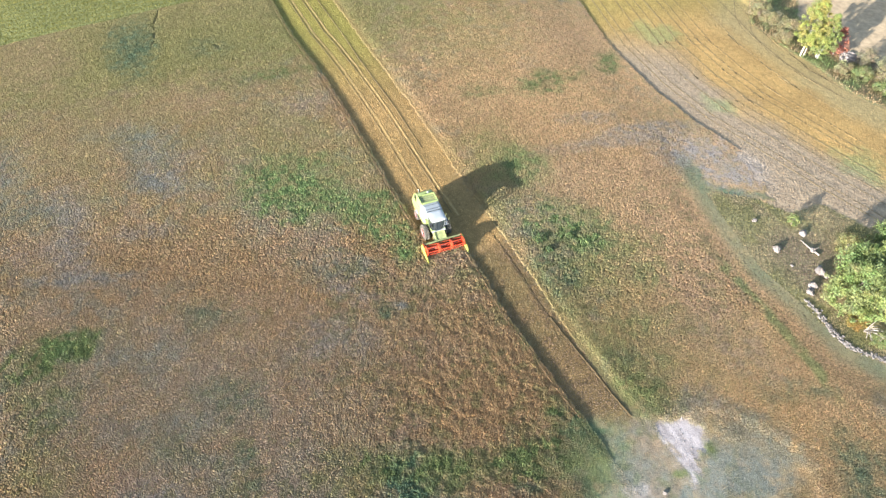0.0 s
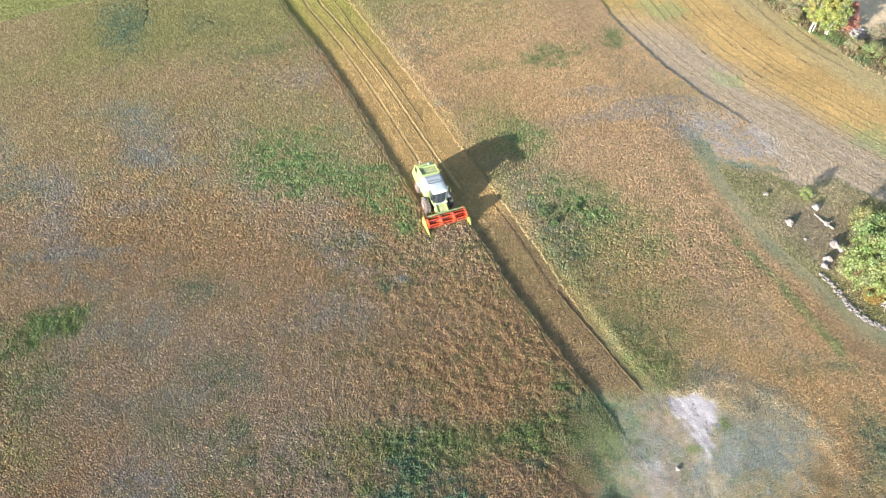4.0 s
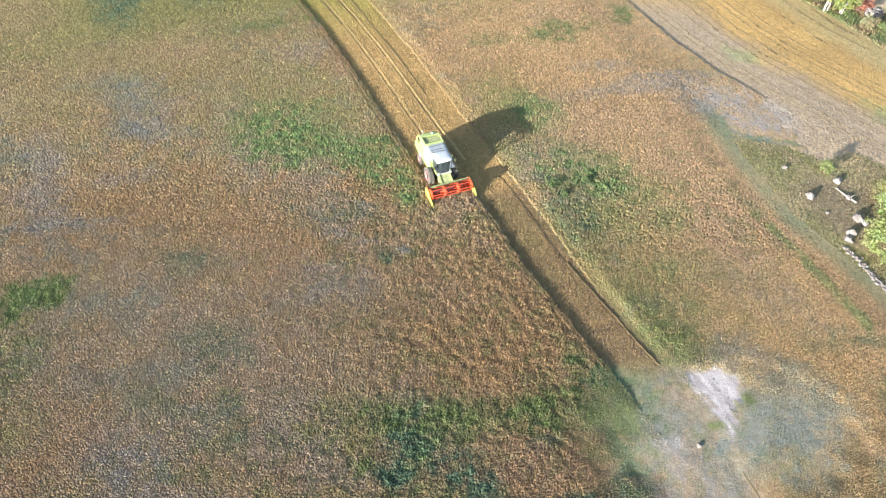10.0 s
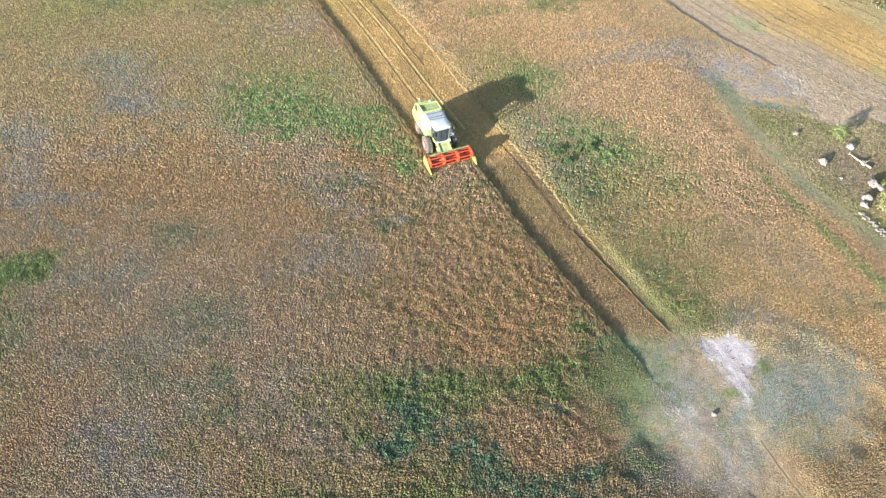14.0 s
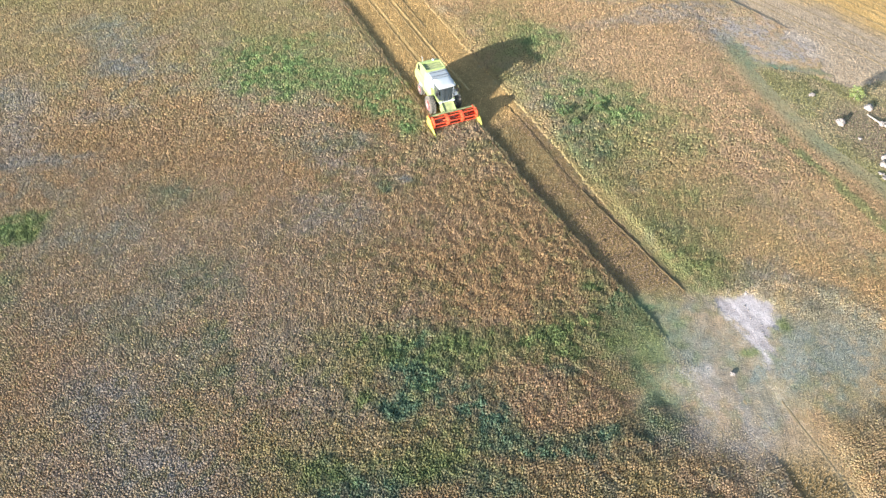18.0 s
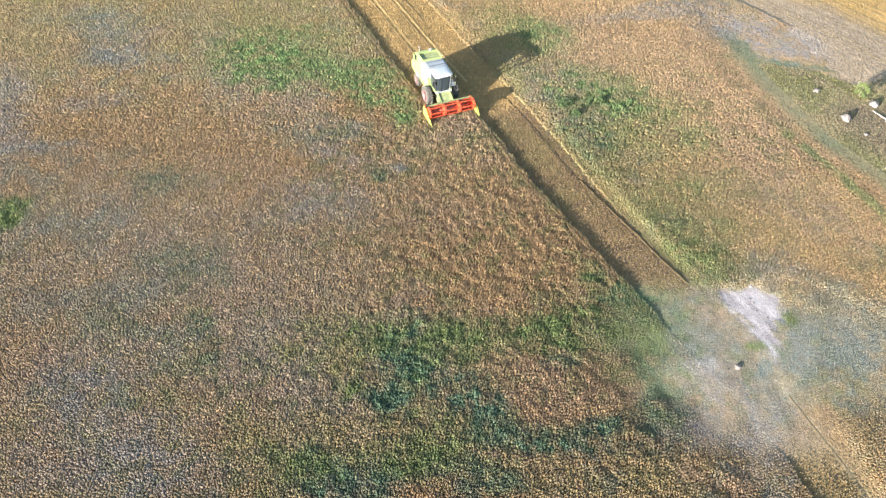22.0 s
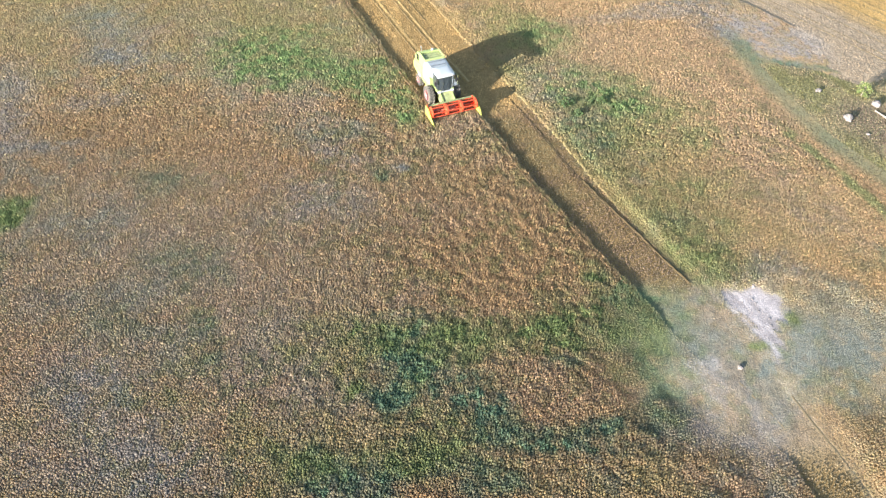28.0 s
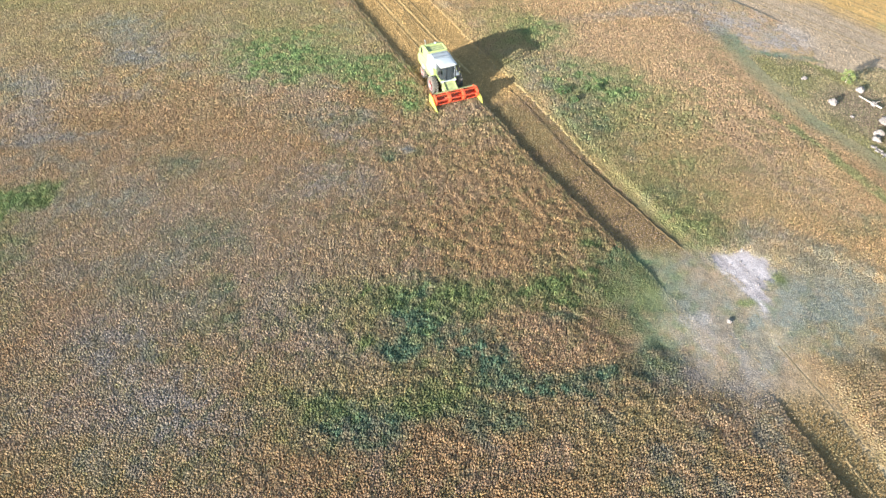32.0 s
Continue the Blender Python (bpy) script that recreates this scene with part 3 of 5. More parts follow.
def spikes(name, x, y, tall, wide, colors, mat, lean=0.25, belly=0.2, sides=3):
    """Many small leaning ears and tufts, each a cone with a few sides, one piece of stuff."""
    n = x.size
    a = rng.uniform(0, 2 * np.pi, n)
    la, ll = rng.uniform(0, 2 * np.pi, n), rng.uniform(0, 1, n) * lean * tall
    z = land(x, y)
    v = np.zeros((n, sides + 1, 3))
    for k in range(sides):
        t = a + k * 2 * np.pi / sides
        r = wide * rng.uniform(0.8, 1.2, n)
        v[:, k] = np.stack([x + r * np.cos(t), y + r * np.sin(t), z + tall * belly * rng.uniform(0.8, 1.15, n)], -1)
    v[:, sides] = np.stack([x + ll * np.cos(la), y + ll * np.sin(la), z + tall], -1)
    f = np.array([[sides, k, (k + 1) % sides] for k in range(sides)]).ravel()
    faces = (np.arange(n)[:, None] * (sides + 1) + f[None, :]).ravel()
    cols = np.repeat(colors[:, None, :], sides + 1, 1)
    me = color_mesh(name, v.reshape(-1, 3), faces, 3, cols.reshape(-1, 3), mat)
    me.polygons.foreach_set("use_smooth", np.ones(n * sides, bool))
    return new(name, me)


def in_sight(x, y, margin=5.0):
    """The stretch of field that the flight looks over."""
    return (x > -39.0 - 0.56 * (y - 22.0) - margin) & (x < 41.0 + 0.38 * (y - 29.0) + margin) & (y > 8.0)


TRACKS = [[(18.2, 28.8), (20.7, 25.4), (21.8, 24.0), (22.5, 22.9)], [(22.1, 28.3), (23.4, 25.8), (24.2, 24.1), (25.1, 22.3), (26.0, 20.4), (27.1, 18.0)]]
GAPS = [[(-57.6, 111.5), (-56.4, 106.0), (-54.3, 101.0), (-53.6, 97.5)], [(-44.0, 99.0), (-42.0, 97.6)], [(-26.0, 104.5), (-27.5, 101.0)]]
HOLES = [(random.uniform(-80, -22), random.uniform(84, 108), random.uniform(0.1, 0.32)) for _ in range(26)] + [(random.uniform(-2, 22), random.uniform(92, 116), random.uniform(0.1, 0.3)) for _ in range(12)]


def gaps(x, y):
    """Where stalks are missing: short cracks and small holes."""
    g = np.zeros(x.size, bool)
    for line in GAPS:
        for (ax, ay), (bx, by) in zip(line[:-1], line[1:]):
            L2 = (bx - ax) ** 2 + (by - ay) ** 2
            t = np.clip(((x - ax) * (bx - ax) + (y - ay) * (by - ay)) / L2, 0, 1)
            g |= np.hypot(x - ax - t * (bx - ax), y - ay - t * (by - ay)) < 0.45 * (vnoise(x, y, 0.9) - 0.12)
    for hx_, hy_, r in HOLES:
        g |= np.hypot(x - hx_, y - hy_) < r
    return g


def crop_field(name, label, x, y, keep, size, tall, sides):
    x, y = x[keep], y[keep]
    g = forms(x, y)
    b = bare(x, y)
    pale = pale_spot(x, y)
    rut = (y < 27.0) & (rng.random(x.size) < 0.75) & (((np.abs(side(x, y, TRACKS[0])) < 0.22) & (y > 22.8)) | (np.abs(side(x, y, TRACKS[1])) < 0.2))
    sel = g["crop"] & ~gaps(x, y) & ~rut & (rng.random(x.size) > b * 1.05) & (rng.random(x.size) > 0.35 * pale)
    x, y, pale, b = x[sel], y[sel], pale[sel], b[sel]
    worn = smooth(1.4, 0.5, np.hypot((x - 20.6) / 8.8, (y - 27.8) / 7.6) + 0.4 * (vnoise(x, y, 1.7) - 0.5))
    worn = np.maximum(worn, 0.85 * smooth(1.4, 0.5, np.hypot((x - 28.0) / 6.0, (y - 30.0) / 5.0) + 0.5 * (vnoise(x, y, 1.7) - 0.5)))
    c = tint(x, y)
    c = c + (0.9 * LIME - c) * (0.45 * (rng.random(x.size) < 0.08))[:, None]
    # edge crop takes a stalk brown, raised farther off to paint its sunlit face
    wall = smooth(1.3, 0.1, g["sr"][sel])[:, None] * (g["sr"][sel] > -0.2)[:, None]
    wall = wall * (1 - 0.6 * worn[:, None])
    sunlit_paint = smooth(43.0, 52.0, y)[:, None]
    c = c + ((0.52 + 0.22 * sunlit_paint) * np.array((0.62, 0.455, 0.22)) - c) * (0.5 + 0.15 * sunlit_paint) * wall
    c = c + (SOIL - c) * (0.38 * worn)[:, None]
    weed = np.clip((c[:, 1] / c[:, 0] - 0.85) / 0.4, 0, 1)
    clump = vnoise(x, y, 0.55) + 0.6 * vnoise(x + 9, y - 5, 0.27) - 0.8
    strong = (0.32 + 0.68 * smooth(-22.0, 0.0, x) * smooth(85.0, 48.0, y) * smooth(27.0, 16.0, x)) * (1 - 0.7 * worn) * (1 - 0.6 * (g["sr"][sel] > 0) * smooth(34.0, 44.0, y))
    tuft = vnoise(x + 50, y + 20, 0.46) + 0.6 * vnoise(x - 30, y + 8, 0.25) - 0.8
    c = c * (rng.uniform(0.93, 1.07, x.size) * (1 + 0.2 * weed * clump))[:, None]
    verge = smooth(79.0, 68.0, y) * smooth(-6.5, -0.3, side(x, y, VERGE))
    h = tall * (1 + rng.uniform(-1, 1, x.size) * (0.03 + 0.02 * strong) + 0.29 * strong * tuft) * (0.94 + 0.12 * vnoise(x, y, 1.6)) * (1 + 0.36 * weed * clump) * (1 - 0.6 * b) * (1 - 0.88 * worn) * (1 - 0.7 * pale) * (1 - 0.85 * verge)
    h = h * np.where(y < 27, 1 - 0.6 * smooth(12.0, 24.5, y) * np.maximum(smooth(4.0, 1.0, np.abs(g["sl"][sel] + 1.0)), smooth(3.0, 0.5, np.abs(g["sr"][sel]))), 1.0)
    h = h * (1 - (1 - worn) * (0.5 - 0.5 * smooth(-0.2, 1.6, np.where(g["sr"][sel] > -0.3, g["sr"][sel], 9.0)))) * (0.48 + 0.52 * smooth(0.0, 10.0, -g["fe"][sel]))
    h = h * (1 - 0.65 * smooth(1.5, 0.2, g["sr"][sel]) * (g["sr"][sel] > -0.3) * smooth(46.0, 41.0, y))
    brink = (np.abs(g["sl"][sel]) < 0.9) | ((np.abs(g["cl"][sel]) < 0.9) & (g["ahead"][sel] < 1.0)) | (np.abs(g["sr"][sel]) < 0.5)
    w = size * rng.uniform(0.56, 0.80, x.size) * np.where(brink, 1.25, 1.0) * (1 - 0.5 * worn)
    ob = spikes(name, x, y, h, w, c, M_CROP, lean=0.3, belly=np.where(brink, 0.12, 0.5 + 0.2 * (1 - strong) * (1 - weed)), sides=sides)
    return tagged(ob, label, "crop", kind="stuff")


def nearness(x, y):
    """1 where the flight passes close and ears are sown finely, fading to 0 farther off."""
    return smooth(62.0, 42.0, y) * smooth(8.0, -2.0, np.abs(x - 1.0) - 30.0 - 0.6 * (y - 12.0))


cx, cy = scatter(-62, 62, 8, 62, 0.12)
crop_field("crop", "ripe brown-gold grain crop standing with green weed patches", cx, cy, (rng.random(cx.size) < nearness(cx, cy)) & in_sight(cx, cy), 0.131, 0.42, 4)
cx, cy = scatter(-115, 66, 10, 152, 0.188)
crop_field("crop_far", "ripe tan grain crop standing in the farther field", cx, cy, (rng.random(cx.size) > nearness(cx, cy)) & in_sight(cx, cy), 0.212, 0.42, 4)

# stubble of the mown strips
cx, cy = scatter(-62, 40, 0, 150, 0.17)
w0 = (np.abs(side(cx, cy, STRIP_LEFT)) < 13)
cx, cy = cx[w0], cy[w0]
g = forms(cx, cy)
k = (g["new_cut"] | g["old_cut"]) & (rng.random(cx.size) > np.maximum(0.8 * bare(cx, cy), 0.3 * smooth(35.0, 32.0, cy) * smooth(19.0, 22.0, cy)))
cx, cy = cx[k], cy[k]
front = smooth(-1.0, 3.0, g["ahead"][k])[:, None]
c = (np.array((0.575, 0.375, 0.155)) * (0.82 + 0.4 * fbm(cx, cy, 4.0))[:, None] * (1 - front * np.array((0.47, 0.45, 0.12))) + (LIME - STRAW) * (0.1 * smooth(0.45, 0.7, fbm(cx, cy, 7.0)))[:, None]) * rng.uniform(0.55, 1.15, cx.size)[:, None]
olive = smooth(80.0, 104.0, cy)[:, None]
c = c + (np.array((0.34, 0.315, 0.085)) * rng.uniform(0.7, 1.15, cx.size)[:, None] - c) * 0.85 * olive
c = c + (np.array((0.37, 0.285, 0.165)) * rng.uniform(0.7, 1.1, cx.size)[:, None] - c) * smooth(33.0, 26.0, cy)[:, None]
drill = 0.5 + 0.5 * np.sin(12.0 * (0.47 * cx - 0.88 * cy) + 2.0 * vnoise(cx, cy, 3.0))
c = c * (1 - 0.45 * smooth(24.0, 21.0, cy) * drill)[:, None]
streak = vnoise(g["sr"][k] * 1.0, cy * 0.10, 0.28)
c = c * (0.72 + 0.56 * streak)[:, None]
c = c + (0.62 * LIME - c) * (0.45 * front[:, 0] * smooth(0.42, 0.66, fbm(cx, cy, 2.5)))[:, None]
near_bare = smooth(13.0, 5.0, np.hypot(cx - 20.0, cy - 29.0))[:, None]
c = c + (GREY * rng.uniform(0.7, 1.2, cx.size)[:, None] - c) * 0.2 * near_bare
c = c + (tint(cx, cy) * rng.uniform(0.5, 0.82, cx.size)[:, None] - c) * (smooth(36.0, 33.0, cy) * smooth(19.5, 22.5, cy))[:, None]
low = 1 - 0.45 * smooth(36.0, 33.0, cy) * smooth(19.5, 22.5, cy)
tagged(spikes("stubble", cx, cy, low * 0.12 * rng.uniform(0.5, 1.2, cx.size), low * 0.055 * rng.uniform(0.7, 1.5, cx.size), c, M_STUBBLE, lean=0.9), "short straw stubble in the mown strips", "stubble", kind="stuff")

# stubble of the field beyond
cx, cy = scatter(5, 100, 58, 150, 0.33)
g = forms(cx, cy)
k = g["stubble"] & (np.mod(g["fe"] + 0.5 * vnoise(cx, cy, 9.0), 2.6) > 0.35)
cx, cy, d, hd = cx[k], cy[k], g["fe"][k], g["hd"][k]


c = 1.05 * stubble_tint(cx, cy, d, hd) * rng.uniform(0.85, 1.1, cx.size)[:, None]
tagged(spikes("stubble_far", cx, cy, 0.08 * rng.uniform(0.6, 1.2, cx.size), 0.13 * rng.uniform(0.7, 1.4, cx.size), c, M_STUBBLE, lean=0.9), "golden stubble in the field already harvested", "stubble", kind="stuff")


# ---- straw rows ----
def along(line, offset, step, start=0.0, stop=1e9):
    """Points and headings every step metres on a line, offset to its +x side."""
    out, run, nxt = [], 0.0, start
    for (ax, ay), (bx, by) in zip(line[:-1], line[1:]):
        L = math.hypot(bx - ax, by - ay)
        dx, dy = (bx - ax) / L, (by - ay) / L
        while nxt <= run + L and nxt < stop:
            u = nxt - run
            out.append((ax + dx * u - dy * offset, ay + dy * u + dx * offset, dx, dy))
            nxt += step
        run += L
    return out


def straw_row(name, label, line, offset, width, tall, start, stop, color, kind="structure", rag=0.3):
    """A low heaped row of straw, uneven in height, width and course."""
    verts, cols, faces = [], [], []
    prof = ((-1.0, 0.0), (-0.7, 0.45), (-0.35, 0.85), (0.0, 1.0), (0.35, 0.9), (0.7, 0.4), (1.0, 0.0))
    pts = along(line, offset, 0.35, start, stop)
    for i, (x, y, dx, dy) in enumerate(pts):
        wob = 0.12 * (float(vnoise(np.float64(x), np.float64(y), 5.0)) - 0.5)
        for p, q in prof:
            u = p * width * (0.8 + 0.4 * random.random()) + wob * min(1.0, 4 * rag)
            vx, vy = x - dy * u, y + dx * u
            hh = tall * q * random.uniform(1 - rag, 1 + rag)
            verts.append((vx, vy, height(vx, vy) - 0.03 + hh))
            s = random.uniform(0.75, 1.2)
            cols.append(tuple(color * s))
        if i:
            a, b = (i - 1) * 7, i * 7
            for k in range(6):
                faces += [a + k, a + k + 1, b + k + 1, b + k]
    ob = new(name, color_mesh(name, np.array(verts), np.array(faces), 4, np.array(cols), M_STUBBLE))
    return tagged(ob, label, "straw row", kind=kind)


straw_row("straw_row", "low golden straw row left behind the harvester", CUT_LEFT, 3.3, 0.28, 0.07, 40.0, 113.0, np.array((0.52, 0.36, 0.16)), "stuff")
straw_row("straw_row", "thin dark wheel line in the fresh stubble", CUT_LEFT, 2.8, 0.13, 0.12, 20.0, 78.0, STRAW * 0.3, "stuff")
straw_row("straw_row", "faint brown wheel line in the fresh stubble", CUT_LEFT, 2.8, 0.13, 0.09, 78.0, 112.0, STRAW * 0.5, "stuff")
straw_row("straw_row", "thin ridge of missed stalks between two passes", CUT_LEFT, 5.5, 0.22, 0.09, 20.0, 113.0, np.array((0.52, 0.36, 0.16)), "stuff")
straw_row("straw_row", "thin dark wheel line in the fresh stubble", CUT_LEFT, 5.0, 0.14, 0.12, 20.0, 78.0, STRAW * 0.3, "stuff")
straw_row("straw_row", "faint brown wheel line in the fresh stubble", CUT_LEFT, 5.0, 0.14, 0.09, 78.0, 112.0, STRAW * 0.5, "stuff")
RUT = [(3.4, 58.0), (5.7, 54.3), (9.2, 47.7), (11.6, 43.8), (13.3, 41.5), (15.0, 39.1), (16.4, 36.9), (18.0, 34.9)]
straw_row("wheel_rut", "dark wheel rut along the earlier mown strip", RUT, -0.1, 0.26, 0.06, 0.0, 40.0, STRAW * 0.22, "stuff", 0.5)
straw_row("wheel_rut", "dark wheel rut along the earlier mown strip", RUT, 0.0, 0.16, 0.13, 14.0, 40.0, STRAW * 0.25, "stuff", 0.5)
straw_row("straw_row", "low straw row in the earlier mown strip", STRIP_RIGHT, -1.6, 0.15, 0.08, 158.0, 186.0, STRAW * 0.5, "stuff")
straw_row("straw_row", "thin dark wheel line in the older stubble", STRIP_RIGHT, -2.3, 0.14, 0.11, 30.0, 94.0, STRAW * 0.32, "stuff")
# ridges added among the edge ears to block light and sharpen the crop's shadow
straw_row("crop_edge", "dark ridge added in the crop edge to make its shadow", CUT_LEFT, -0.4, 0.16, 0.36, 20.0, 114.0, 0.4 * RUST, "stuff", 0.1)
straw_row("crop_edge", "dark ridge added in the crop edge to make its shadow", STRIP_LEFT, -0.4, 0.16, 0.36, 100.5, 124.0, 0.4 * RUST, "stuff", 0.1)
# dark ridge standing in for the thin shadow line along the field edge
straw_row("crop_edge", "dark ridge added in the crop edge to make its shadow", FIELD_EDGE, -0.06, 0.13, 0.13, 8.0, 76.0, 0.38 * RUST, "stuff", 0.1)
straw_row("wheel_track", "faint curved wheel track in the reaped field", [(48.6, 131.9), (47.5, 126.6), (46.6, 121.7), (46.7, 117.1), (48.3, 113.8), (52.5, 108.5), (60.0, 101.0)], 0.0, 0.16, 0.05, 0.0, 60.0, STRAW * 0.62, "stuff")
straw_row("wheel_track", "faint curved wheel track in the reaped field", [(51.8, 133.1), (50.0, 124.9), (48.3, 116.7), (48.8, 111.8), (50.3, 108.2), (58.0, 99.5)], 0.0, 0.16, 0.05, 0.0, 60.0, STRAW * 0.62, "stuff")
for n in (1, 2, 3, 4, 5, 6, 7, 8, 9, 11, 13, 15):
    straw_row("straw_row", "low drill ridge of stubble in the harvested field", FIELD_EDGE, n * 2.15 + random.uniform(-0.5, 0.5), 0.18, random.choice((0.05, 0.06, 0.07)), 8.0, 118.0 - 2.0 * n, STRAW * random.uniform(0.5, 0.66), "stuff", 0.18)


straw_row("wheel_track", "faint brown wheel track past the bare spot", TRACKS[0], 0.0, 0.2, 0.03, 3.0, 7.2, 0.62 * TAN, "stuff")
straw_row("wheel_track", "faint tan wheel track past the bare spot", TRACKS[1], 0.0, 0.2, 0.045, 3.0, 12.0, 0.48 * TAN, "stuff")


# ---- building blocks ----
def part(name, bm, mat, parent=None, label="", smooth_shade=False):
    me = bpy.data.meshes.new(name)
    bmesh.ops.recalc_face_normals(bm, faces=bm.faces[:])
    bm.to_mesh(me)
    bm.free()
    if smooth_shade:
        for p in me.polygons:
            p.use_smooth = True
    me.materials.append(mat)
    ob = new(name, me)
    ob.parent = parent
    if label:
        tagged(ob, label)
    return ob


def box(x0, x1, y0, y1, z0, z1, bevel=0.03, segments=2):
    bm = bmesh.new()
    bmesh.ops.create_cube(bm, size=1)
    for v in bm.verts:
        v.co = Vector((x0 if v.co.x < 0 else x1, y0 if v.co.y < 0 else y1, z0 if v.co.z < 0 else z1))
    if bevel:
        bmesh.ops.bevel(bm, geom=bm.edges[:], offset=bevel, segments=segments, affect="EDGES", profile=0.6)
    return bm


def prism(profile, x0, x1, bevel=0.03, taper=0.0):
    """A side profile of (y, z) points drawn out between x0 and x1."""
    bm = bmesh.new()
    mid = (x0 + x1) / 2
    rows = []
    for x in (x0, x1):
        rows.append([bm.verts.new((x, y, z)) for y, z in profile])
    n = len(profile)
    bm.faces.new(rows[0])
    bm.faces.new(list(reversed(rows[1])))
    for i in range(n):
        bm.faces.new((rows[0][i], rows[1][i], rows[1][(i + 1) % n], rows[0][(i + 1) % n]))
    if taper:
        zs = [z for _, z in profile]
        for v in bm.verts:
            f = 1 - taper * (v.co.z - min(zs)) / (max(zs) - min(zs))
            v.co.x = mid + (v.co.x - mid) * f
    bmesh.ops.recalc_face_normals(bm, faces=bm.faces[:])
    if bevel:
        bmesh.ops.bevel(bm, geom=bm.edges[:], offset=bevel, segments=2, affect="EDGES", profile=0.6)
    return bm


def tube(points, r, sides=8, bm=None, radii=None):
    """A round bar through the points."""
    bm = bm or bmesh.new()
    pts = [Vector(p) for p in points]
    rings = []
    for i, p in enumerate(pts):
        d = (pts[min(i + 1, len(pts) - 1)] - pts[max(i - 1, 0)]).normalized()
        a = d.orthogonal().normalized()
        b = d.cross(a)
        rr = radii[i] if radii else r
        rings.append([bm.verts.new(p + rr * (math.cos(2 * math.pi * k / sides) * a + math.sin(2 * math.pi * k / sides) * b)) for k in range(sides)])
    for q, s_ in zip(rings[:-1], rings[1:]):
        o = min(range(sides), key=lambda j: (q[0].co - s_[j].co).length)
        for k in range(sides):
            bm.faces.new((q[k], q[(k + 1) % sides], s_[(k + 1 + o) % sides], s_[(k + o) % sides]))
    bm.faces.new(list(reversed(rings[0])))
    bm.faces.new(rings[-1])
    return bm


def lathe_x(profile, sides=28, at=(0, 0, 0)):
    """A body of turn about the x axis from (x, radius) points."""
    bm = bmesh.new()
    rings = []
    for x, r in profile:
        rings.append([bm.verts.new((at[0] + x, at[1] + r * math.cos(2 * math.pi * k / sides), at[2] + r * math.sin(2 * math.pi * k / sides))) for k in range(sides)])
    for q, s_ in zip(rings[:-1], rings[1:]):
        for k in range(sides):
            bm.faces.new((q[k], q[(k + 1) % sides], s_[(k + 1) % sides], s_[k]))
    bm.faces.new(list(reversed(rings[0])))
    bm.faces.new(rings[-1])
    return bm


def merge(bm, other):
    me = bpy.data.meshes.new("m")
    other.to_mesh(me)
    other.free()
    bm.from_mesh(me)
    bpy.data.meshes.remove(me)
    return bm


# ---- the combine harvester ----
M_LIME = material("lime_paint", (0.29, 0.36, 0.14), 0.4, 0.0, 0.10, 1.6, coat=0.3)
M_LIME_DUSTY = material("dusty_lime_paint", (0.27, 0.30, 0.14), 0.6, 0.0, 0.30, 2.5)
M_WHITE = material("white_panel", (0.38, 0.41, 0.44), 0.35, 0.0, 0.06, 1.5, coat=0.2)
M_GREYP = material("grey_panel", (0.27, 0.30, 0.33), 0.55, 0.0, 0.12, 3.0)
M_RED = material("orange_red_paint", (0.52, 0.07, 0.03), 0.42, 0.0, 0.15, 3.0)
M_YELLOW = material("yellow_paint", (0.44, 0.43, 0.09), 0.45, 0.0, 0.12, 3.0)
M_TYRE = material("tyre_rubber", (0.075, 0.07, 0.062), 0.9, 0.0, 0.4, 6.0)
M_LUG = material("worn_tyre_lugs", (0.15, 0.14, 0.12), 0.85, 0.0, 0.35, 6.0)
M_RIM = material("red_rim", (0.50, 0.23, 0.23), 0.6, 0.0, 0.15, 4.0)
M_DARK = material("dark_metal", (0.05, 0.05, 0.05), 0.5, 0.6, 0.3, 5.0)
M_STEEL = material("worn_steel", (0.45, 0.43, 0.40), 0.4, 0.9, 0.25, 6.0)
M_BLACK = material("black_plastic", (0.02, 0.02, 0.022), 0.5, 0.0, 0.2, 5.0)
M_GRAIN = material("grain", (0.42, 0.27, 0.11), 0.85, 0.0, 0.35, 30.0, bump=0.03)
M_GLASS = material("tinted_glass", (0.045, 0.055, 0.065), 0.08, 0.0, 0.02, 1.0)
M_GLASS.node_tree.nodes["Principled BSDF"].inputs["Transmission Weight"].default_value = 0.25
M_LAMP = material("lamp_glass", (0.75, 0.76, 0.74), 0.12, 0.0, 0.05, 8.0)


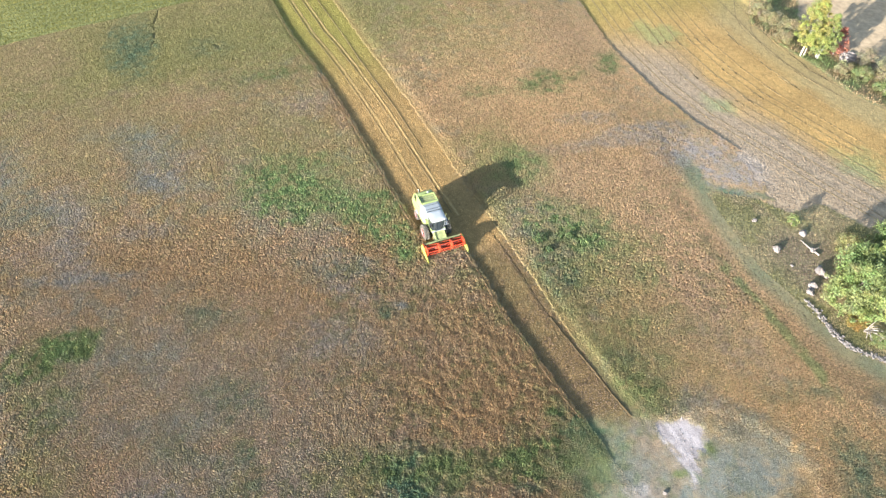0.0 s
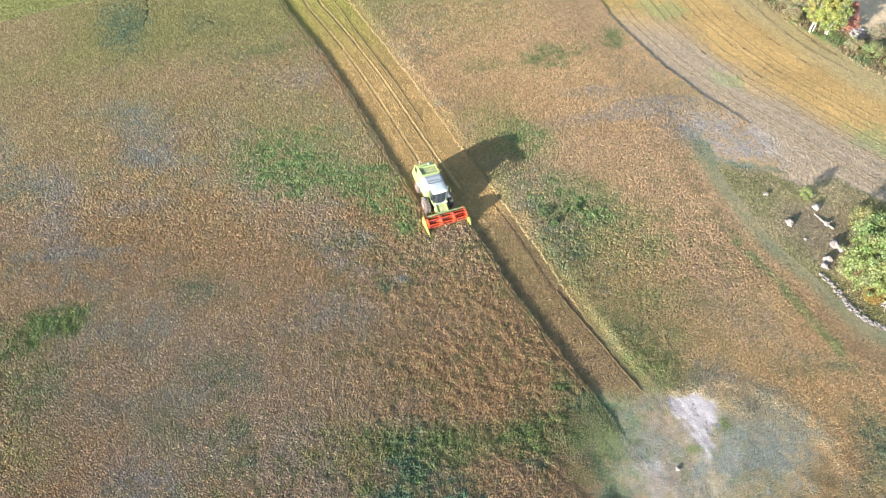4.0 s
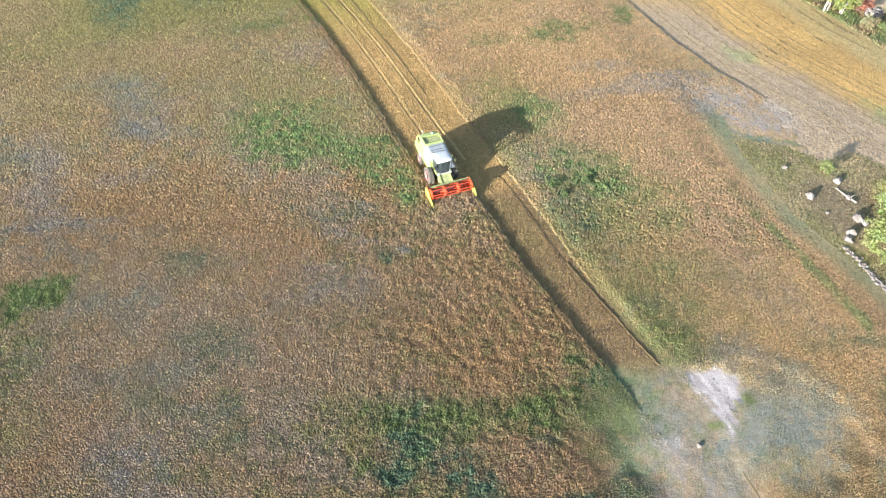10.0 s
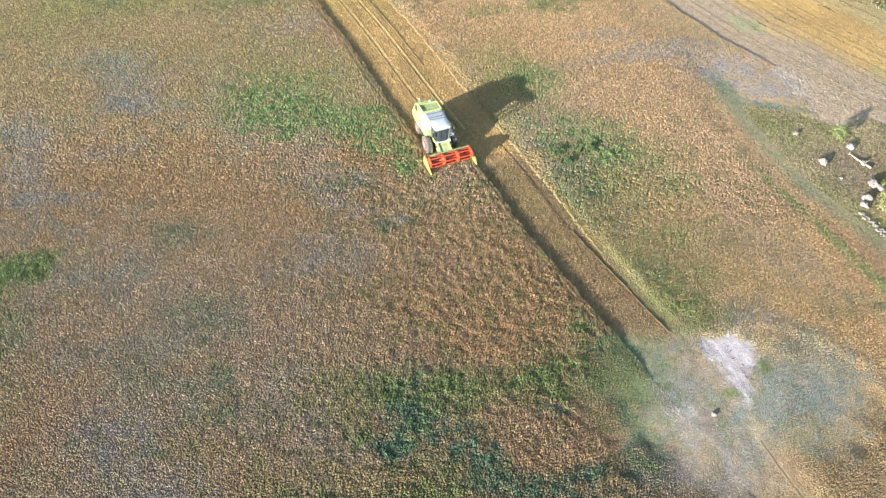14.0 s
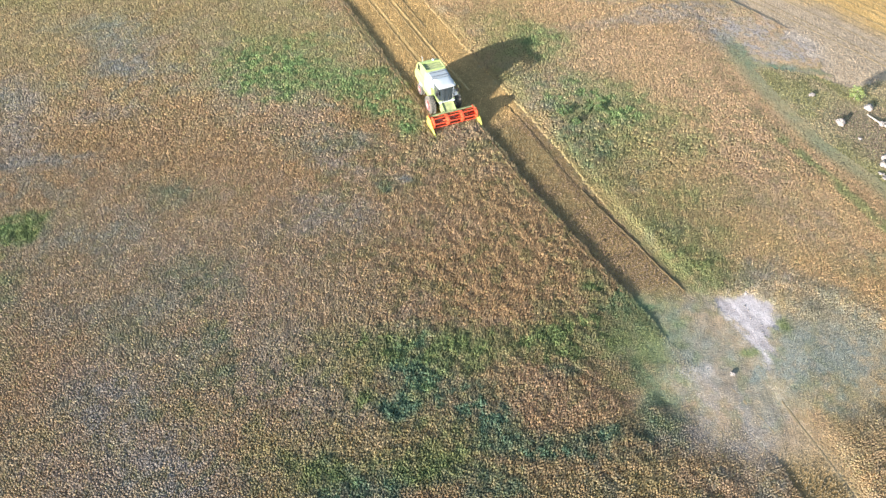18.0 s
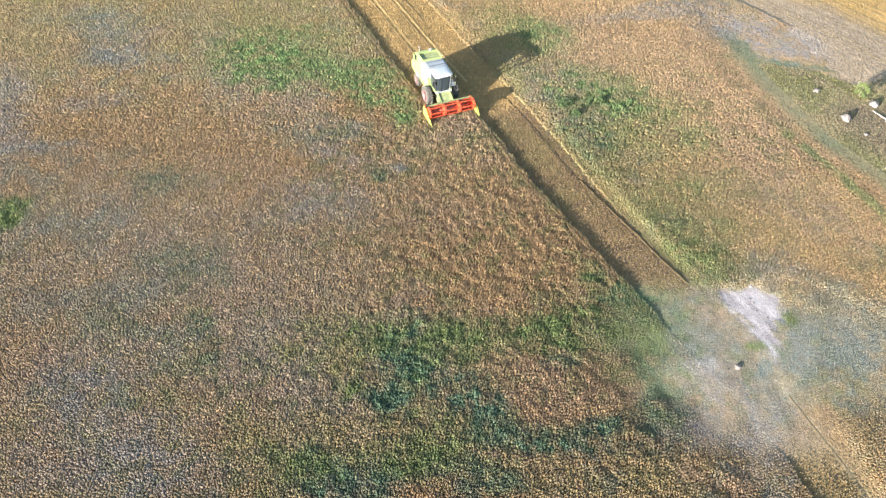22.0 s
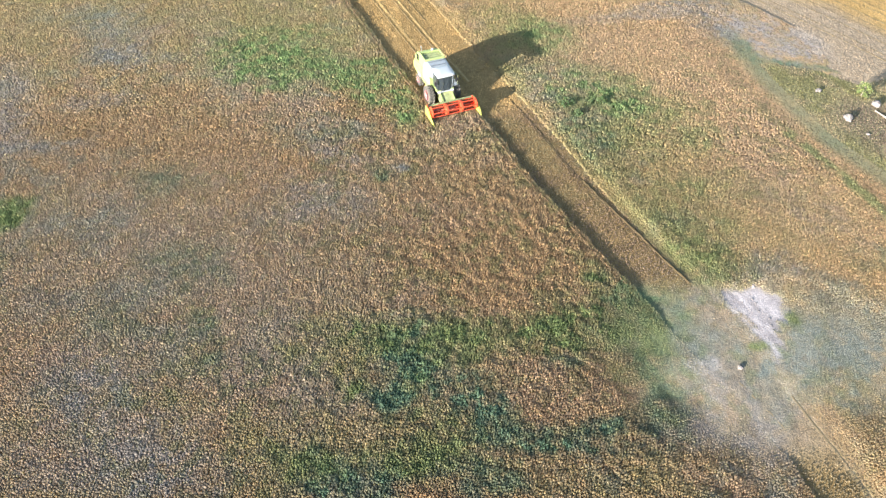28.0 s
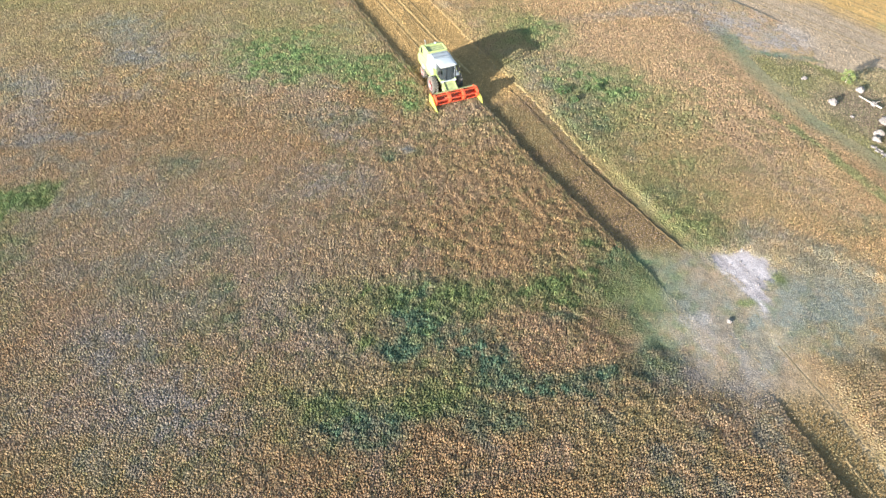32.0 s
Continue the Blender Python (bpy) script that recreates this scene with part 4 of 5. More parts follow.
def wheel(harvester, x, y, radius, width, lug_count, side_sign):
    w = 0.5 * width
    tyre = lathe_x([(-w * 0.9, radius * 0.58), (-w, radius * 0.80), (-w * 0.9, radius * 0.93), (-w * 0.55, radius * 0.965), (w * 0.55, radius * 0.965), (w * 0.9, radius * 0.93), (w, radius * 0.80), (w * 0.9, radius * 0.58)], 30, (x, y, radius))
    tyre_ob = part("wheel", tyre, M_TYRE, harvester, "black tyre on a red rim", True)
    lugs = bmesh.new()
    for k in range(lug_count):
        for s in (-1, 1):
            a = 2 * math.pi * (k + (0.5 if s > 0 else 0)) / lug_count
            b = box(-w * 0.5, w * 0.5, -0.03, 0.03, 0, 0.055, 0.0)
            m = Matrix.Translation((x, y, radius)) @ Matrix.Rotation(a, 4, "X") @ Matrix.Translation((s * w * 0.47, 0, radius * 0.945)) @ Matrix.Rotation(s * 0.75, 4, "Z")
            bmesh.ops.transform(b, matrix=m, verts=b.verts[:])
            merge(lugs, b)
    part("tread", lugs, M_LUG, tyre_ob)
    o = side_sign * w
    rim = lathe_x([(x_, r_) for x_, r_ in ((o * 0.92, radius * 0.60), (o * 0.96, radius * 0.56), (o * 0.55, radius * 0.50), (o * 0.35, radius * 0.30), (o * 0.50, radius * 0.22), (o * 0.60, radius * 0.20), (o * 0.60, 0.02))], 26, (x, y, radius))
    part("rim", rim, M_RIM, tyre_ob, "dusty pinkish red wheel rim", True)
    hub = lathe_x([(-side_sign * w * 1.2, 0.12), (o * 0.5, 0.12)], 12, (x, y, radius))
    part("axle_stub", hub, M_DARK, tyre_ob)


def combine():
    h = new("combine_harvester")
    tagged(h, "lime green and white combine harvester with orange-red reel", "harvester")
    # body shell, front is -y
    part("body_side", prism([(2.6, 1.35), (2.6, 2.35), (3.3, 2.45), (5.4, 2.45), (7.6, 2.25), (8.1, 1.75), (8.0, 1.15), (6.9, 0.95), (5.6, 1.05), (3.9, 1.0)], -1.32, 1.32, 0.05), M_LIME, h, "lime green side panels")
    part("chassis", box(-0.95, 0.95, 2.2, 7.2, 0.65, 1.15, 0.04), M_DARK, h, "dark underframe")
    part("side_panel", box(-1.37, -1.315, 2.72, 4.6, 1.75, 2.42, 0.02), M_WHITE, h, "white panel behind the cab")
    part("side_panel", box(1.315, 1.37, 2.72, 4.5, 2.0, 2.42, 0.02), M_WHITE, h, "white panel behind the cab")
    part("tank_side", prism([(2.95, 2.3), (2.95, 3.28), (3.5, 3.35), (4.65, 3.3), (4.75, 2.3)], -1.28, 1.28, 0.05, 0.06), M_WHITE, h, "white grain tank cheek behind the cab")
    part("tank_body", prism([(4.7, 2.3), (4.7, 3.32), (6.3, 3.32), (6.5, 2.3)], -1.28, 1.28, 0.05, 0.05), M_LIME, h, "lime green grain tank")
    part("tank_step", box(-1.0, 1.0, 3.0, 4.4, 3.33, 3.40, 0.02), M_GREYP, h, "grey walkway plate")
    for k in range(2):
        part("walkway_rib", box(-0.98, 0.98, 3.28 + 0.75 * k, 3.33 + 0.75 * k, 3.39, 3.42, 0.0), M_DARK, h)
    fr = merge(box(-1.2, 1.2, 4.5, 4.62, 3.3, 3.55, 0.02), box(-1.2, 1.2, 6.05, 6.17, 3.3, 3.55, 0.02))
    merge(fr, box(-1.2, -1.09, 4.62, 6.05, 3.3, 3.55, 0.02))
    merge(fr, box(1.09, 1.2, 4.62, 6.05, 3.3, 3.55, 0.02))
    part("tank_rim", fr, M_LIME, h, "raised lime rim of the grain tank")
    lid = bmesh.new()
    for k in range(3):
        merge(lid, box(-1.05, 1.05, 4.72 + 0.45 * k, 5.08 + 0.45 * k, 3.36, 3.42, 0.015))
    part("tank_cover", lid, M_LIME_DUSTY, h, "dusty green cover plates of the grain tank")
    part("grain_heap", box(-1.05, 1.05, 4.66, 6.02, 3.26, 3.35, 0.03), M_GRAIN, h, "brown grain in the tank")
    part("engine_hood", prism([(6.2, 2.2), (6.2, 3.25), (6.9, 3.3), (7.5, 2.95), (7.9, 2.3)], -1.22, 1.22, 0.06, 0.06), M_LIME, h, "lime green engine hood")
    gr = bmesh.new()
    for k in range(9):
        merge(gr, box(-1.25, -1.22, 6.5, 7.2, 2.45 + 0.075 * k, 2.485 + 0.075 * k, 0.0))
    part("radiator_grille", gr, M_BLACK, h, "black slatted radiator grille")
    part("air_intake", lathe_x([(-0.11, 0.12), (-0.11, 0.14), (0.11, 0.14), (0.11, 0.12)], 18, (0.45, 6.5, 3.42)), M_WHITE, h, "white air intake", True)
    part("exhaust", tube([(-0.7, 6.9, 3.2), (-0.7, 6.95, 3.6), (-0.7, 7.1, 3.72)], 0.07), M_STEEL, h, "steel exhaust pipe")
    part("straw_hood", prism([(7.4, 1.2), (7.7, 2.2), (8.3, 2.0), (8.7, 1.2), (8.4, 0.8), (7.6, 0.85)], -1.05, 1.05, 0.05), M_LIME, h, "lime green straw hood")
    part("side_crease", box(-1.345, -1.315, 3.2, 7.4, 1.62, 1.68, 0.01), M_LIME_DUSTY, h)
    part("side_crease", box(1.315, 1.345, 3.2, 7.4, 1.62, 1.68, 0.01), M_LIME_DUSTY, h)
    part("door_seam", box(-1.332, -1.315, 5.2, 5.225, 1.1, 2.4, 0.0), M_BLACK, h)
    part("door_seam", box(-1.332, -1.315, 4.05, 4.075, 1.1, 2.4, 0.0), M_BLACK, h)
    part("panel_slot", box(-1.385, -1.365, 3.0, 3.2, 1.95, 2.3, 0.0), M_BLACK, h, "dark slot in the white panel")
    part("toolbox", box(-1.45, -1.33, 5.4, 6.1, 1.2, 1.5, 0.02), M_GREYP, h, "grey toolbox")
    # unloading auger folded back along the left flank
    part("unloading_auger", tube([(1.42, 3.1, 2.25), (1.46, 4.5, 2.3), (1.48, 7.3, 2.35)], 0.15, 12), M_LIME, h, "lime green unloading auger folded back", True)
    part("auger_spout", tube([(1.48, 7.25, 2.35), (1.49, 7.6, 2.28), (1.49, 7.75, 2.05)], 0.17, 12), M_BLACK, h, "black rubber spout")
    # cab
    part("cab_floor", prism([(1.15, 1.62), (1.05, 1.80), (3.1, 1.80), (3.1, 1.5), (1.6, 1.5)], -1.0, 1.0, 0.04), M_LIME, h, "lime cab base")
    part("cab_sill", box(-0.95, 0.95, 0.98, 1.22, 1.58, 1.71, 0.04), M_WHITE, h, "pale sill below the windscreen")
    part("cab_back", box(-0.9, 0.9, 2.72, 3.2, 1.8, 3.25, 0.03), M_WHITE, h, "white rear wall of the cab")
    n = 6
    bm = bmesh.new()
    lo, hi = [], []
    for k in range(n + 1):
        u = -1 + 2 * k / n
        yy = 1.0 + 0.22 * u * u
        lo.append(bm.verts.new((0.90 * u, yy, 1.70)))
        hi.append(bm.verts.new((0.97 * u, yy - 0.20, 3.36)))
    for k in range(n):
        bm.faces.new((lo[k], lo[k + 1], hi[k + 1], hi[k]))
    bmesh.ops.solidify(bm, geom=bm.faces[:], thickness=0.012)
    glass = part("windscreen", bm, M_GLASS, h, "curved dark tinted windscreen", True)
    glass.visible_shadow = False
    for s in (-1, 1):
        sg = part("side_window", box(s * 0.93 - 0.006, s * 0.93 + 0.006, 1.2, 2.72, 1.86, 3.30, 0.0), M_GLASS, h, "dark tinted side window")
        sg.visible_shadow = False
        part("cab_pillar", tube([(s * 0.90, 1.23, 1.84), (s * 0.96, 1.07, 3.3)], 0.04), M_BLACK, h)
        part("cab_pillar", tube([(s * 0.93, 2.0, 1.84), (s * 0.94, 2.0, 3.3)], 0.035), M_BLACK, h)
        part("cab_pillar", tube([(s * 0.93, 2.75, 1.84), (s * 0.94, 2.75, 3.3)], 0.05), M_WHITE, h)
        part("mirror_arm", tube([(s * 0.86, 1.15, 3.2), (s * 1.2, 0.95, 3.15), (s * 1.26, 0.93, 2.9)], 0.02, 6), M_BLACK, h)
        part("mirror", box(s * 1.26 - 0.12, s * 1.26 + 0.12, 0.88, 0.95, 2.55, 3.0, 0.03), M_BLACK, h, "black wing mirror")
        part("work_lamp", box(s * 0.62 - 0.13, s * 0.62 + 0.13, 0.83, 0.89, 3.34, 3.46, 0.02), M_LAMP, h, "clear work lamp in the roof edge")
        part("work_lamp", box(s * 0.28 - 0.11, s * 0.28 + 0.11, 0.81, 0.87, 3.34, 3.46, 0.02), M_LAMP, h, "clear work lamp in the roof edge")
        part("head_lamp", box(s * 0.8 - 0.13, s * 0.8 + 0.13, 0.94, 1.0, 1.56, 1.70, 0.02), M_LAMP, h, "clear head lamp")
    bm = bmesh.new()
    bmesh.ops.create_grid(bm, x_segments=12, y_segments=12, size=1)
    for v in bm.verts:
        u, w = v.co.x, v.co.y
        sx = u * math.sqrt(1 - 0.10 * w * w)
        sy = w * math.sqrt(1 - 0.16 * u * u)
        v.co = Vector((1.06 * sx, 1.80 + 1.0 * sy, 3.60 - 0.12 * max(abs(u), abs(w)) ** 4 - 0.03 * (1 - w)))
    bmesh.ops.solidify(bm, geom=bm.faces[:], thickness=0.12)
    part("cab_roof", bm, M_WHITE, h, "rounded white cab roof", True)
    part("roof_seal", box(-0.95, 0.95, 0.92, 2.80, 3.32, 3.43, 0.03), M_BLACK, h, "black seal below the cab roof")
    part("windscreen_bar", tube([(0.66, 0.93, 1.74), (0.70, 0.73, 3.32)], 0.022, 6), M_GREYP, h, "pale thin upright bar on the windscreen")
    part("windscreen_bar", tube([(-0.55, 0.90, 1.74), (-0.59, 0.70, 3.32)], 0.02, 6), M_BLACK, h)
    part("gap_strip", box(-0.98, 0.98, 2.83, 3.0, 3.28, 3.37, 0.01), M_BLACK, h, "dark gap between cab roof and tank")
    part("wiper", tube([(0.05, 0.86, 1.78), (0.2, 0.80, 2.3), (0.3, 0.74, 2.75)], 0.015, 5), M_BLACK, h)
    part("roof_hatch", box(-0.3, 0.3, 1.9, 2.45, 3.52, 3.57, 0.03), M_WHITE, h)
    part("driver_seat", merge(box(-0.27, 0.27, 2.1, 2.65, 2.15, 2.3, 0.05), box(-0.25, 0.25, 2.6, 2.75, 2.2, 2.95, 0.06)), M_BLACK, h, "empty black driver seat")
    part("steering_column", tube([(0, 1.5, 1.8), (0, 1.65, 2.45)], 0.05), M_BLACK, h)
    bm = tube([(0.19 * math.cos(a), 1.68 + 0.17 * math.sin(a), 2.48 + 0.06 * math.sin(a)) for a in [k * math.pi / 8 for k in range(17)]], 0.018, 6)
    part("steering_wheel", bm, M_BLACK, h)
    # ladder and rail on the left side
    lad = bmesh.new()
    for k in range(5):
        merge(lad, box(1.18, 1.62, 1.55, 1.8, 0.55 + 0.27 * k, 0.59 + 0.27 * k, 0.0))
    merge(lad, box(1.15, 1.19, 1.55, 1.8, 0.5, 1.85, 0.0))
    merge(lad, box(1.61, 1.65, 1.55, 1.8, 0.5, 1.85, 0.0))
    part("ladder", lad, M_BLACK, h, "black access ladder")
    part("platform", box(0.98, 1.65, 1.5, 2.7, 1.78, 1.83, 0.01), M_GREYP, h, "grey access platform")
    part("hand_rail", tube([(1.6, 1.55, 1.8), (1.62, 1.55, 2.8), (1.62, 2.6, 2.8), (1.6, 2.6, 1.8)], 0.022, 6), M_LIME_DUSTY, h)
    # wheels
    for s in (-1, 1):
        wheel(h, s * 1.36, 2.7, 0.93, 0.62, 20, s)
        wheel(h, s * 1.12, 6.0, 0.60, 0.42, 16, s)
    part("front_axle", lathe_x([(-1.2, 0.16), (1.2, 0.16)], 12, (0, 2.7, 0.93)), M_DARK, h)
    part("rear_axle", lathe_x([(-1.0, 0.11), (1.0, 0.11)], 12, (0, 6.0, 0.60)), M_DARK, h)
    # feeder house
    part("feeder_house", prism([(0.75, 0.35), (0.72, 1.0), (2.4, 1.75), (2.9, 1.75), (2.9, 1.1), (1.2, 0.3)], -0.66, 0.66, 0.03), M_LIME_DUSTY, h, "dusty green feeder house")
    for s in (-1, 1):
        part("feeder_rib", prism([(0.74, 1.0), (0.70, 1.10), (2.3, 1.83), (2.4, 1.73)], s * 0.6 - 0.06, s * 0.6 + 0.06, 0.01), M_LIME, h)
        part("lift_cylinder", tube([(s * 0.55, 1.1, 0.35), (s * 0.55, 2.5, 0.6)], 0.06), M_DARK, h)
        part("hydraulic_hose", tube([(s * 0.7, 0.8, 1.15), (s * 0.85, 1.3, 1.35), (s * 0.75, 2.0, 1.55)], 0.03, 6), M_BLACK, h)
    # header
    part("header_back", box(-2.38, 2.38, 0.62, 0.74, 0.25, 1.12, 0.02), M_LIME_DUSTY, h, "green back wall of the header")
    part("header_beam", box(-2.38, 2.38, 0.60, 0.80, 1.06, 1.16, 0.03), M_LIME_DUSTY, h, "dusty green top beam of the header")
    part("header_table", prism([(-0.75, 0.14), (-0.75, 0.18), (0.1, 0.22), (0.62, 0.30), (0.62, 0.18), (0.1, 0.12)], -2.38, 2.38, 0.0), M_STEEL, h, "worn steel header table")
    part("header_auger", lathe_x([(-2.34, 0.2), (2.34, 0.2)], 16, (0, 0.33, 0.55)), M_STEEL, h, "steel intake auger", True)
    for s in (-1, 1):
        fl = bmesh.new()
        steps = 64
        prev = None
        for k in range(steps + 1):
            a = 2 * math.pi * 4.5 * k / steps * s
            xx = s * (2.32 - 1.75 * k / steps)
            p = [fl.verts.new((xx, 0.33 + r * math.cos(a), 0.55 + r * math.sin(a))) for r in (0.2, 0.31)]
            if prev:
                fl.faces.new((prev[0], prev[1], p[1], p[0]))
            prev = p
        bmesh.ops.solidify(fl, geom=fl.faces[:], thickness=0.008)
        part("auger_flight", fl, M_STEEL, h)
    kn = bmesh.new()
    for k in range(62):
        xx = -2.36 + k * 4.72 / 61
        b = prism([(-0.90, 0.15), (-0.74, 0.17), (-0.74, 0.14)], xx - 0.012, xx + 0.012, 0.0)
        merge(kn, b)
    part("knife_bar", kn, M_STEEL, h, "row of steel knife fingers")
    for s in (-1, 1):
        part("crop_divider", prism([(0.8, 0.15), (0.8, 1.22), (0.2, 1.25), (-0.55, 0.78), (-1.55, 0.20), (-1.6, 0.12), (-0.6, 0.08)], s * 2.44 - 0.06, s * 2.44 + 0.06, 0.025), M_YELLOW, h, "pointed yellow crop divider")
        part("divider_rod", tube([(s * 2.44, -1.5, 0.2), (s * 2.50, -1.0, 0.72), (s * 2.48, -0.2, 1.05)], 0.025, 6), M_YELLOW, h)
        part("reel_arm", prism([(0.75, 1.16), (0.75, 1.28), (-0.2, 1.12), (-0.3, 1.02)], s * 2.33 - 0.035, s * 2.33 + 0.035, 0.01), M_RED, h, "orange-red reel arm")
    # reel: shaft, round end plates and spiders, five tined bats
    ry, rz, rr = -0.22, 1.02, 0.52
    part("reel_shaft", lathe_x([(-2.28, 0.075), (2.28, 0.075)], 12, (0, ry, rz)), M_RED, h, "orange-red reel shaft", True)
    for xx in (-2.25, -0.76, 0.76, 2.25):
        sp = bmesh.new()
        outer = abs(xx) > 2
        for k in range(6):
            a = 2 * math.pi * (k + 0.25) / 6
            b = box(xx - 0.03, xx + 0.03, -0.05, 0.05, 0.04, rr, 0.0)
            bmesh.ops.transform(b, matrix=Matrix.Translation((0, ry, rz)) @ Matrix.Rotation(a, 4, "X"), verts=b.verts[:])
            merge(sp, b)
        merge(sp, lathe_x([(-0.09, rr * 0.94), (-0.09, rr * 1.07), (0.09, rr * 1.07), (0.09, rr * 0.94)], 24, (xx, ry, rz)) if not outer else lathe_x([(-0.02, rr * 0.9), (-0.02, rr * 1.06), (0.05, rr * 1.06), (0.05, rr * 0.9)], 24, (xx, ry, rz)))
        part("reel_end_plate" if outer else "reel_spider", sp, M_RED, h, "orange-red reel disc")
    for k in range(6):
        a = 2 * math.pi * (k + 0.25) / 6
        yy, zz = ry - rr * math.sin(a), rz + rr * math.cos(a)
        bat = tube([(-2.27, yy, zz), (2.27, yy, zz)], 0.045, 8)
        bo = part("reel_bat", bat, M_RED, h, "orange-red reel bat")
        b = box(-2.25, 2.25, yy - 0.055, yy + 0.055, zz - 0.012, zz + 0.012, 0.0)
        m = Matrix.Translation((0, yy, zz)) @ Matrix.Rotation(a, 4, "X") @ Matrix.Translation((0, -yy, -zz))
        bmesh.ops.transform(b, matrix=m, verts=b.verts[:])
        part("bat_slat", b, M_RED, bo)
        ti = bmesh.new()
        for j in range(30):
            xx = -2.2 + j * 4.4 / 29
            tube([(xx, yy, zz), (xx, yy + 0.05, zz - 0.24)], 0.008, 3, ti)
        part("tines", ti, M_STEEL, bo, "thin steel reel tines")
    # the body and cab sit slimmer and farther back than the header and wheels
    fixed = ("wheel", "front_axle", "rear_axle", "feeder", "lift_cylinder", "hydraulic_hose", "header", "auger_flight", "knife_bar", "crop_divider", "divider_rod", "reel")
    for p in h.children:
        if not p.name.startswith(fixed):
            p.data.transform(Matrix.Translation((0, 0.86, 0)) @ Matrix.Diagonal((0.87, 0.86, 1.0, 1.0)))
    return h


harvester = combine()
hx, hy = HARVESTER_XY
slope_x = (height(hx + 1.3, hy + 2.3) - height(hx - 1.3, hy + 2.3)) / 2.6
slope_y = (height(hx, hy + 6) - height(hx, hy)) / 6.0
harvester.matrix_world = pose(hx, hy, height(hx, hy) - 0.02, math.degrees(math.atan(slope_y)), -math.degrees(math.atan(slope_x)), HARVESTER_TURN)

# ---- trees, bushes and stones ----
M_LEAF = material("leaves", rough=0.6, var=0.15, scale=3.0, attr="tint", spec=0.3, thin=0.4)
M_BARK = material("grey_bark", (0.20, 0.17, 0.14), 0.9, 0.0, 0.3, 6.0, bump=0.02)
M_BIRCH = material("birch_bark", (0.55, 0.53, 0.50), 0.7, 0.0, 0.25, 5.0, bump=0.01)
M_ROCK = material("pale_rock", (0.225, 0.20, 0.19), 0.85, 0.0, 0.25, 2.2, bump=0.06, random_amount=0.15)
M_DEAD = material("dead_wood", (0.30, 0.265, 0.24), 0.85, 0.0, 0.25, 6.0)


def leaves(name, lumps, count, size, color, spread, parent):
    """Foliage: many small bent leaves set round lumps of (x, y, z, radius)."""
    L = np.array(lumps)
    pick = rng.choice(len(L), count, p=L[:, 3] ** 2 / (L[:, 3] ** 2).sum())
    d = rng.normal(size=(count, 3))
    d /= np.linalg.norm(d, axis=1)[:, None]
    rad = L[pick, 3] * rng.uniform(0.25, 1.25, count)
    c = L[pick, :3] + d * rad[:, None] * np.array([1, 1, 0.85])
    u = rng.normal(size=(count, 3))
    u /= np.linalg.norm(u, axis=1)[:, None]
    w = np.cross(u, d + 0.3 * rng.normal(size=(count, 3)))
    w /= np.linalg.norm(w, axis=1)[:, None] + 1e-9
    s = size * rng.uniform(0.6, 1.4, count)[:, None]
    v = np.stack([c - u * s, c + w * s * 0.55 + d * s * 0.15, c + u * s, c - w * s * 0.55 + d * s * 0.15], 1)
    faces = (np.arange(count)[:, None] * 4 + np.arange(4)[None, :]).ravel()
    tone = (np.array(color)[None, :] * (1 + spread * rng.uniform(-1, 1, count))[:, None]) * (1 + 0.25 * rng.uniform(-1, 1, (len(L), 3)) * 0.5)[pick]
    ob = new(name, color_mesh(name, v.reshape(-1, 3), faces, 4, np.repeat(tone[:, None, :], 4, 1).reshape(-1, 3), M_LEAF))
    ob.parent = parent
    return ob


def tree(name, label, x, y, tall, radius, color, count, leaf=0.22, bark=None, stems=1, low=0.25, category="tree", squash=1.0, stem_top=0.9):
    """A tree with tapered stems, limbs and a crown of leaves with gaps; low is where the crown begins."""
    bark = bark or M_BARK
    t = new(name)
    t.location = (x, y, height(x, y))
    tagged(t, label, category)
    r0 = (0.02 * tall + 0.03) / stems * (0.62 if bark is M_BIRCH else 1.0)
    lumps = []
    for k in range(stems):
        ox, oy = (random.uniform(-0.35, 0.35) * stems * 0.6, random.uniform(-0.25, 0.25) * stems * 0.6) if stems > 1 else (0, 0)
        lx, ly = random.uniform(-0.08, 0.08) * tall, random.uniform(-0.08, 0.08) * tall
        pts = [(ox + lx * f, oy + ly * f, -0.1 + tall * stem_top * f) for f in (0, 0.2, 0.45, 0.7, 1.0)]
        part("trunk", tube(pts, r0, 8, None, [r0 * q for q in (1.25, 1.0, 0.75, 0.45, 0.12)]), bark, t)
    for k in range(9):
        a, f = k * 2.4 + random.uniform(-0.3, 0.3), random.uniform(low, 0.85)
        L = radius * random.uniform(0.55, 0.95) * (1.15 - 0.5 * f)
        b0 = Vector((0, 0, tall * f * 0.85))
        b1 = b0 + Vector((math.cos(a) * L, math.sin(a) * L, L * random.uniform(0.25, 0.6)))
        part("limb", tube([b0, (b0 + b1) / 2 + Vector((0, 0, 0.12 * L)), b1], 0.1, 6, None, [r0 * 0.4, r0 * 0.25, r0 * 0.08]), bark, t)
        lumps.append((*b1, radius * random.uniform(0.18, 0.34)))
    for k in range(260 if tall > 3 else 44):
        a, f = random.uniform(0, 6.28), random.uniform(low, 1.0)
        L = radius * math.sqrt(random.uniform(0.02, 0.85)) * math.sin(math.pi * min(0.93, 0.25 + 0.72 * (f - low) / (1 - low + 1e-6)))
        lumps.append((math.cos(a) * L, math.sin(a) * L * squash, tall * (f - 0.03), radius * (random.uniform(0.06, 0.14) if tall > 3 else random.uniform(0.14, 0.30))))
    leaves("crown", lumps, int(count * 4.0), leaf * 0.46, color, 0.3, t)
    return t


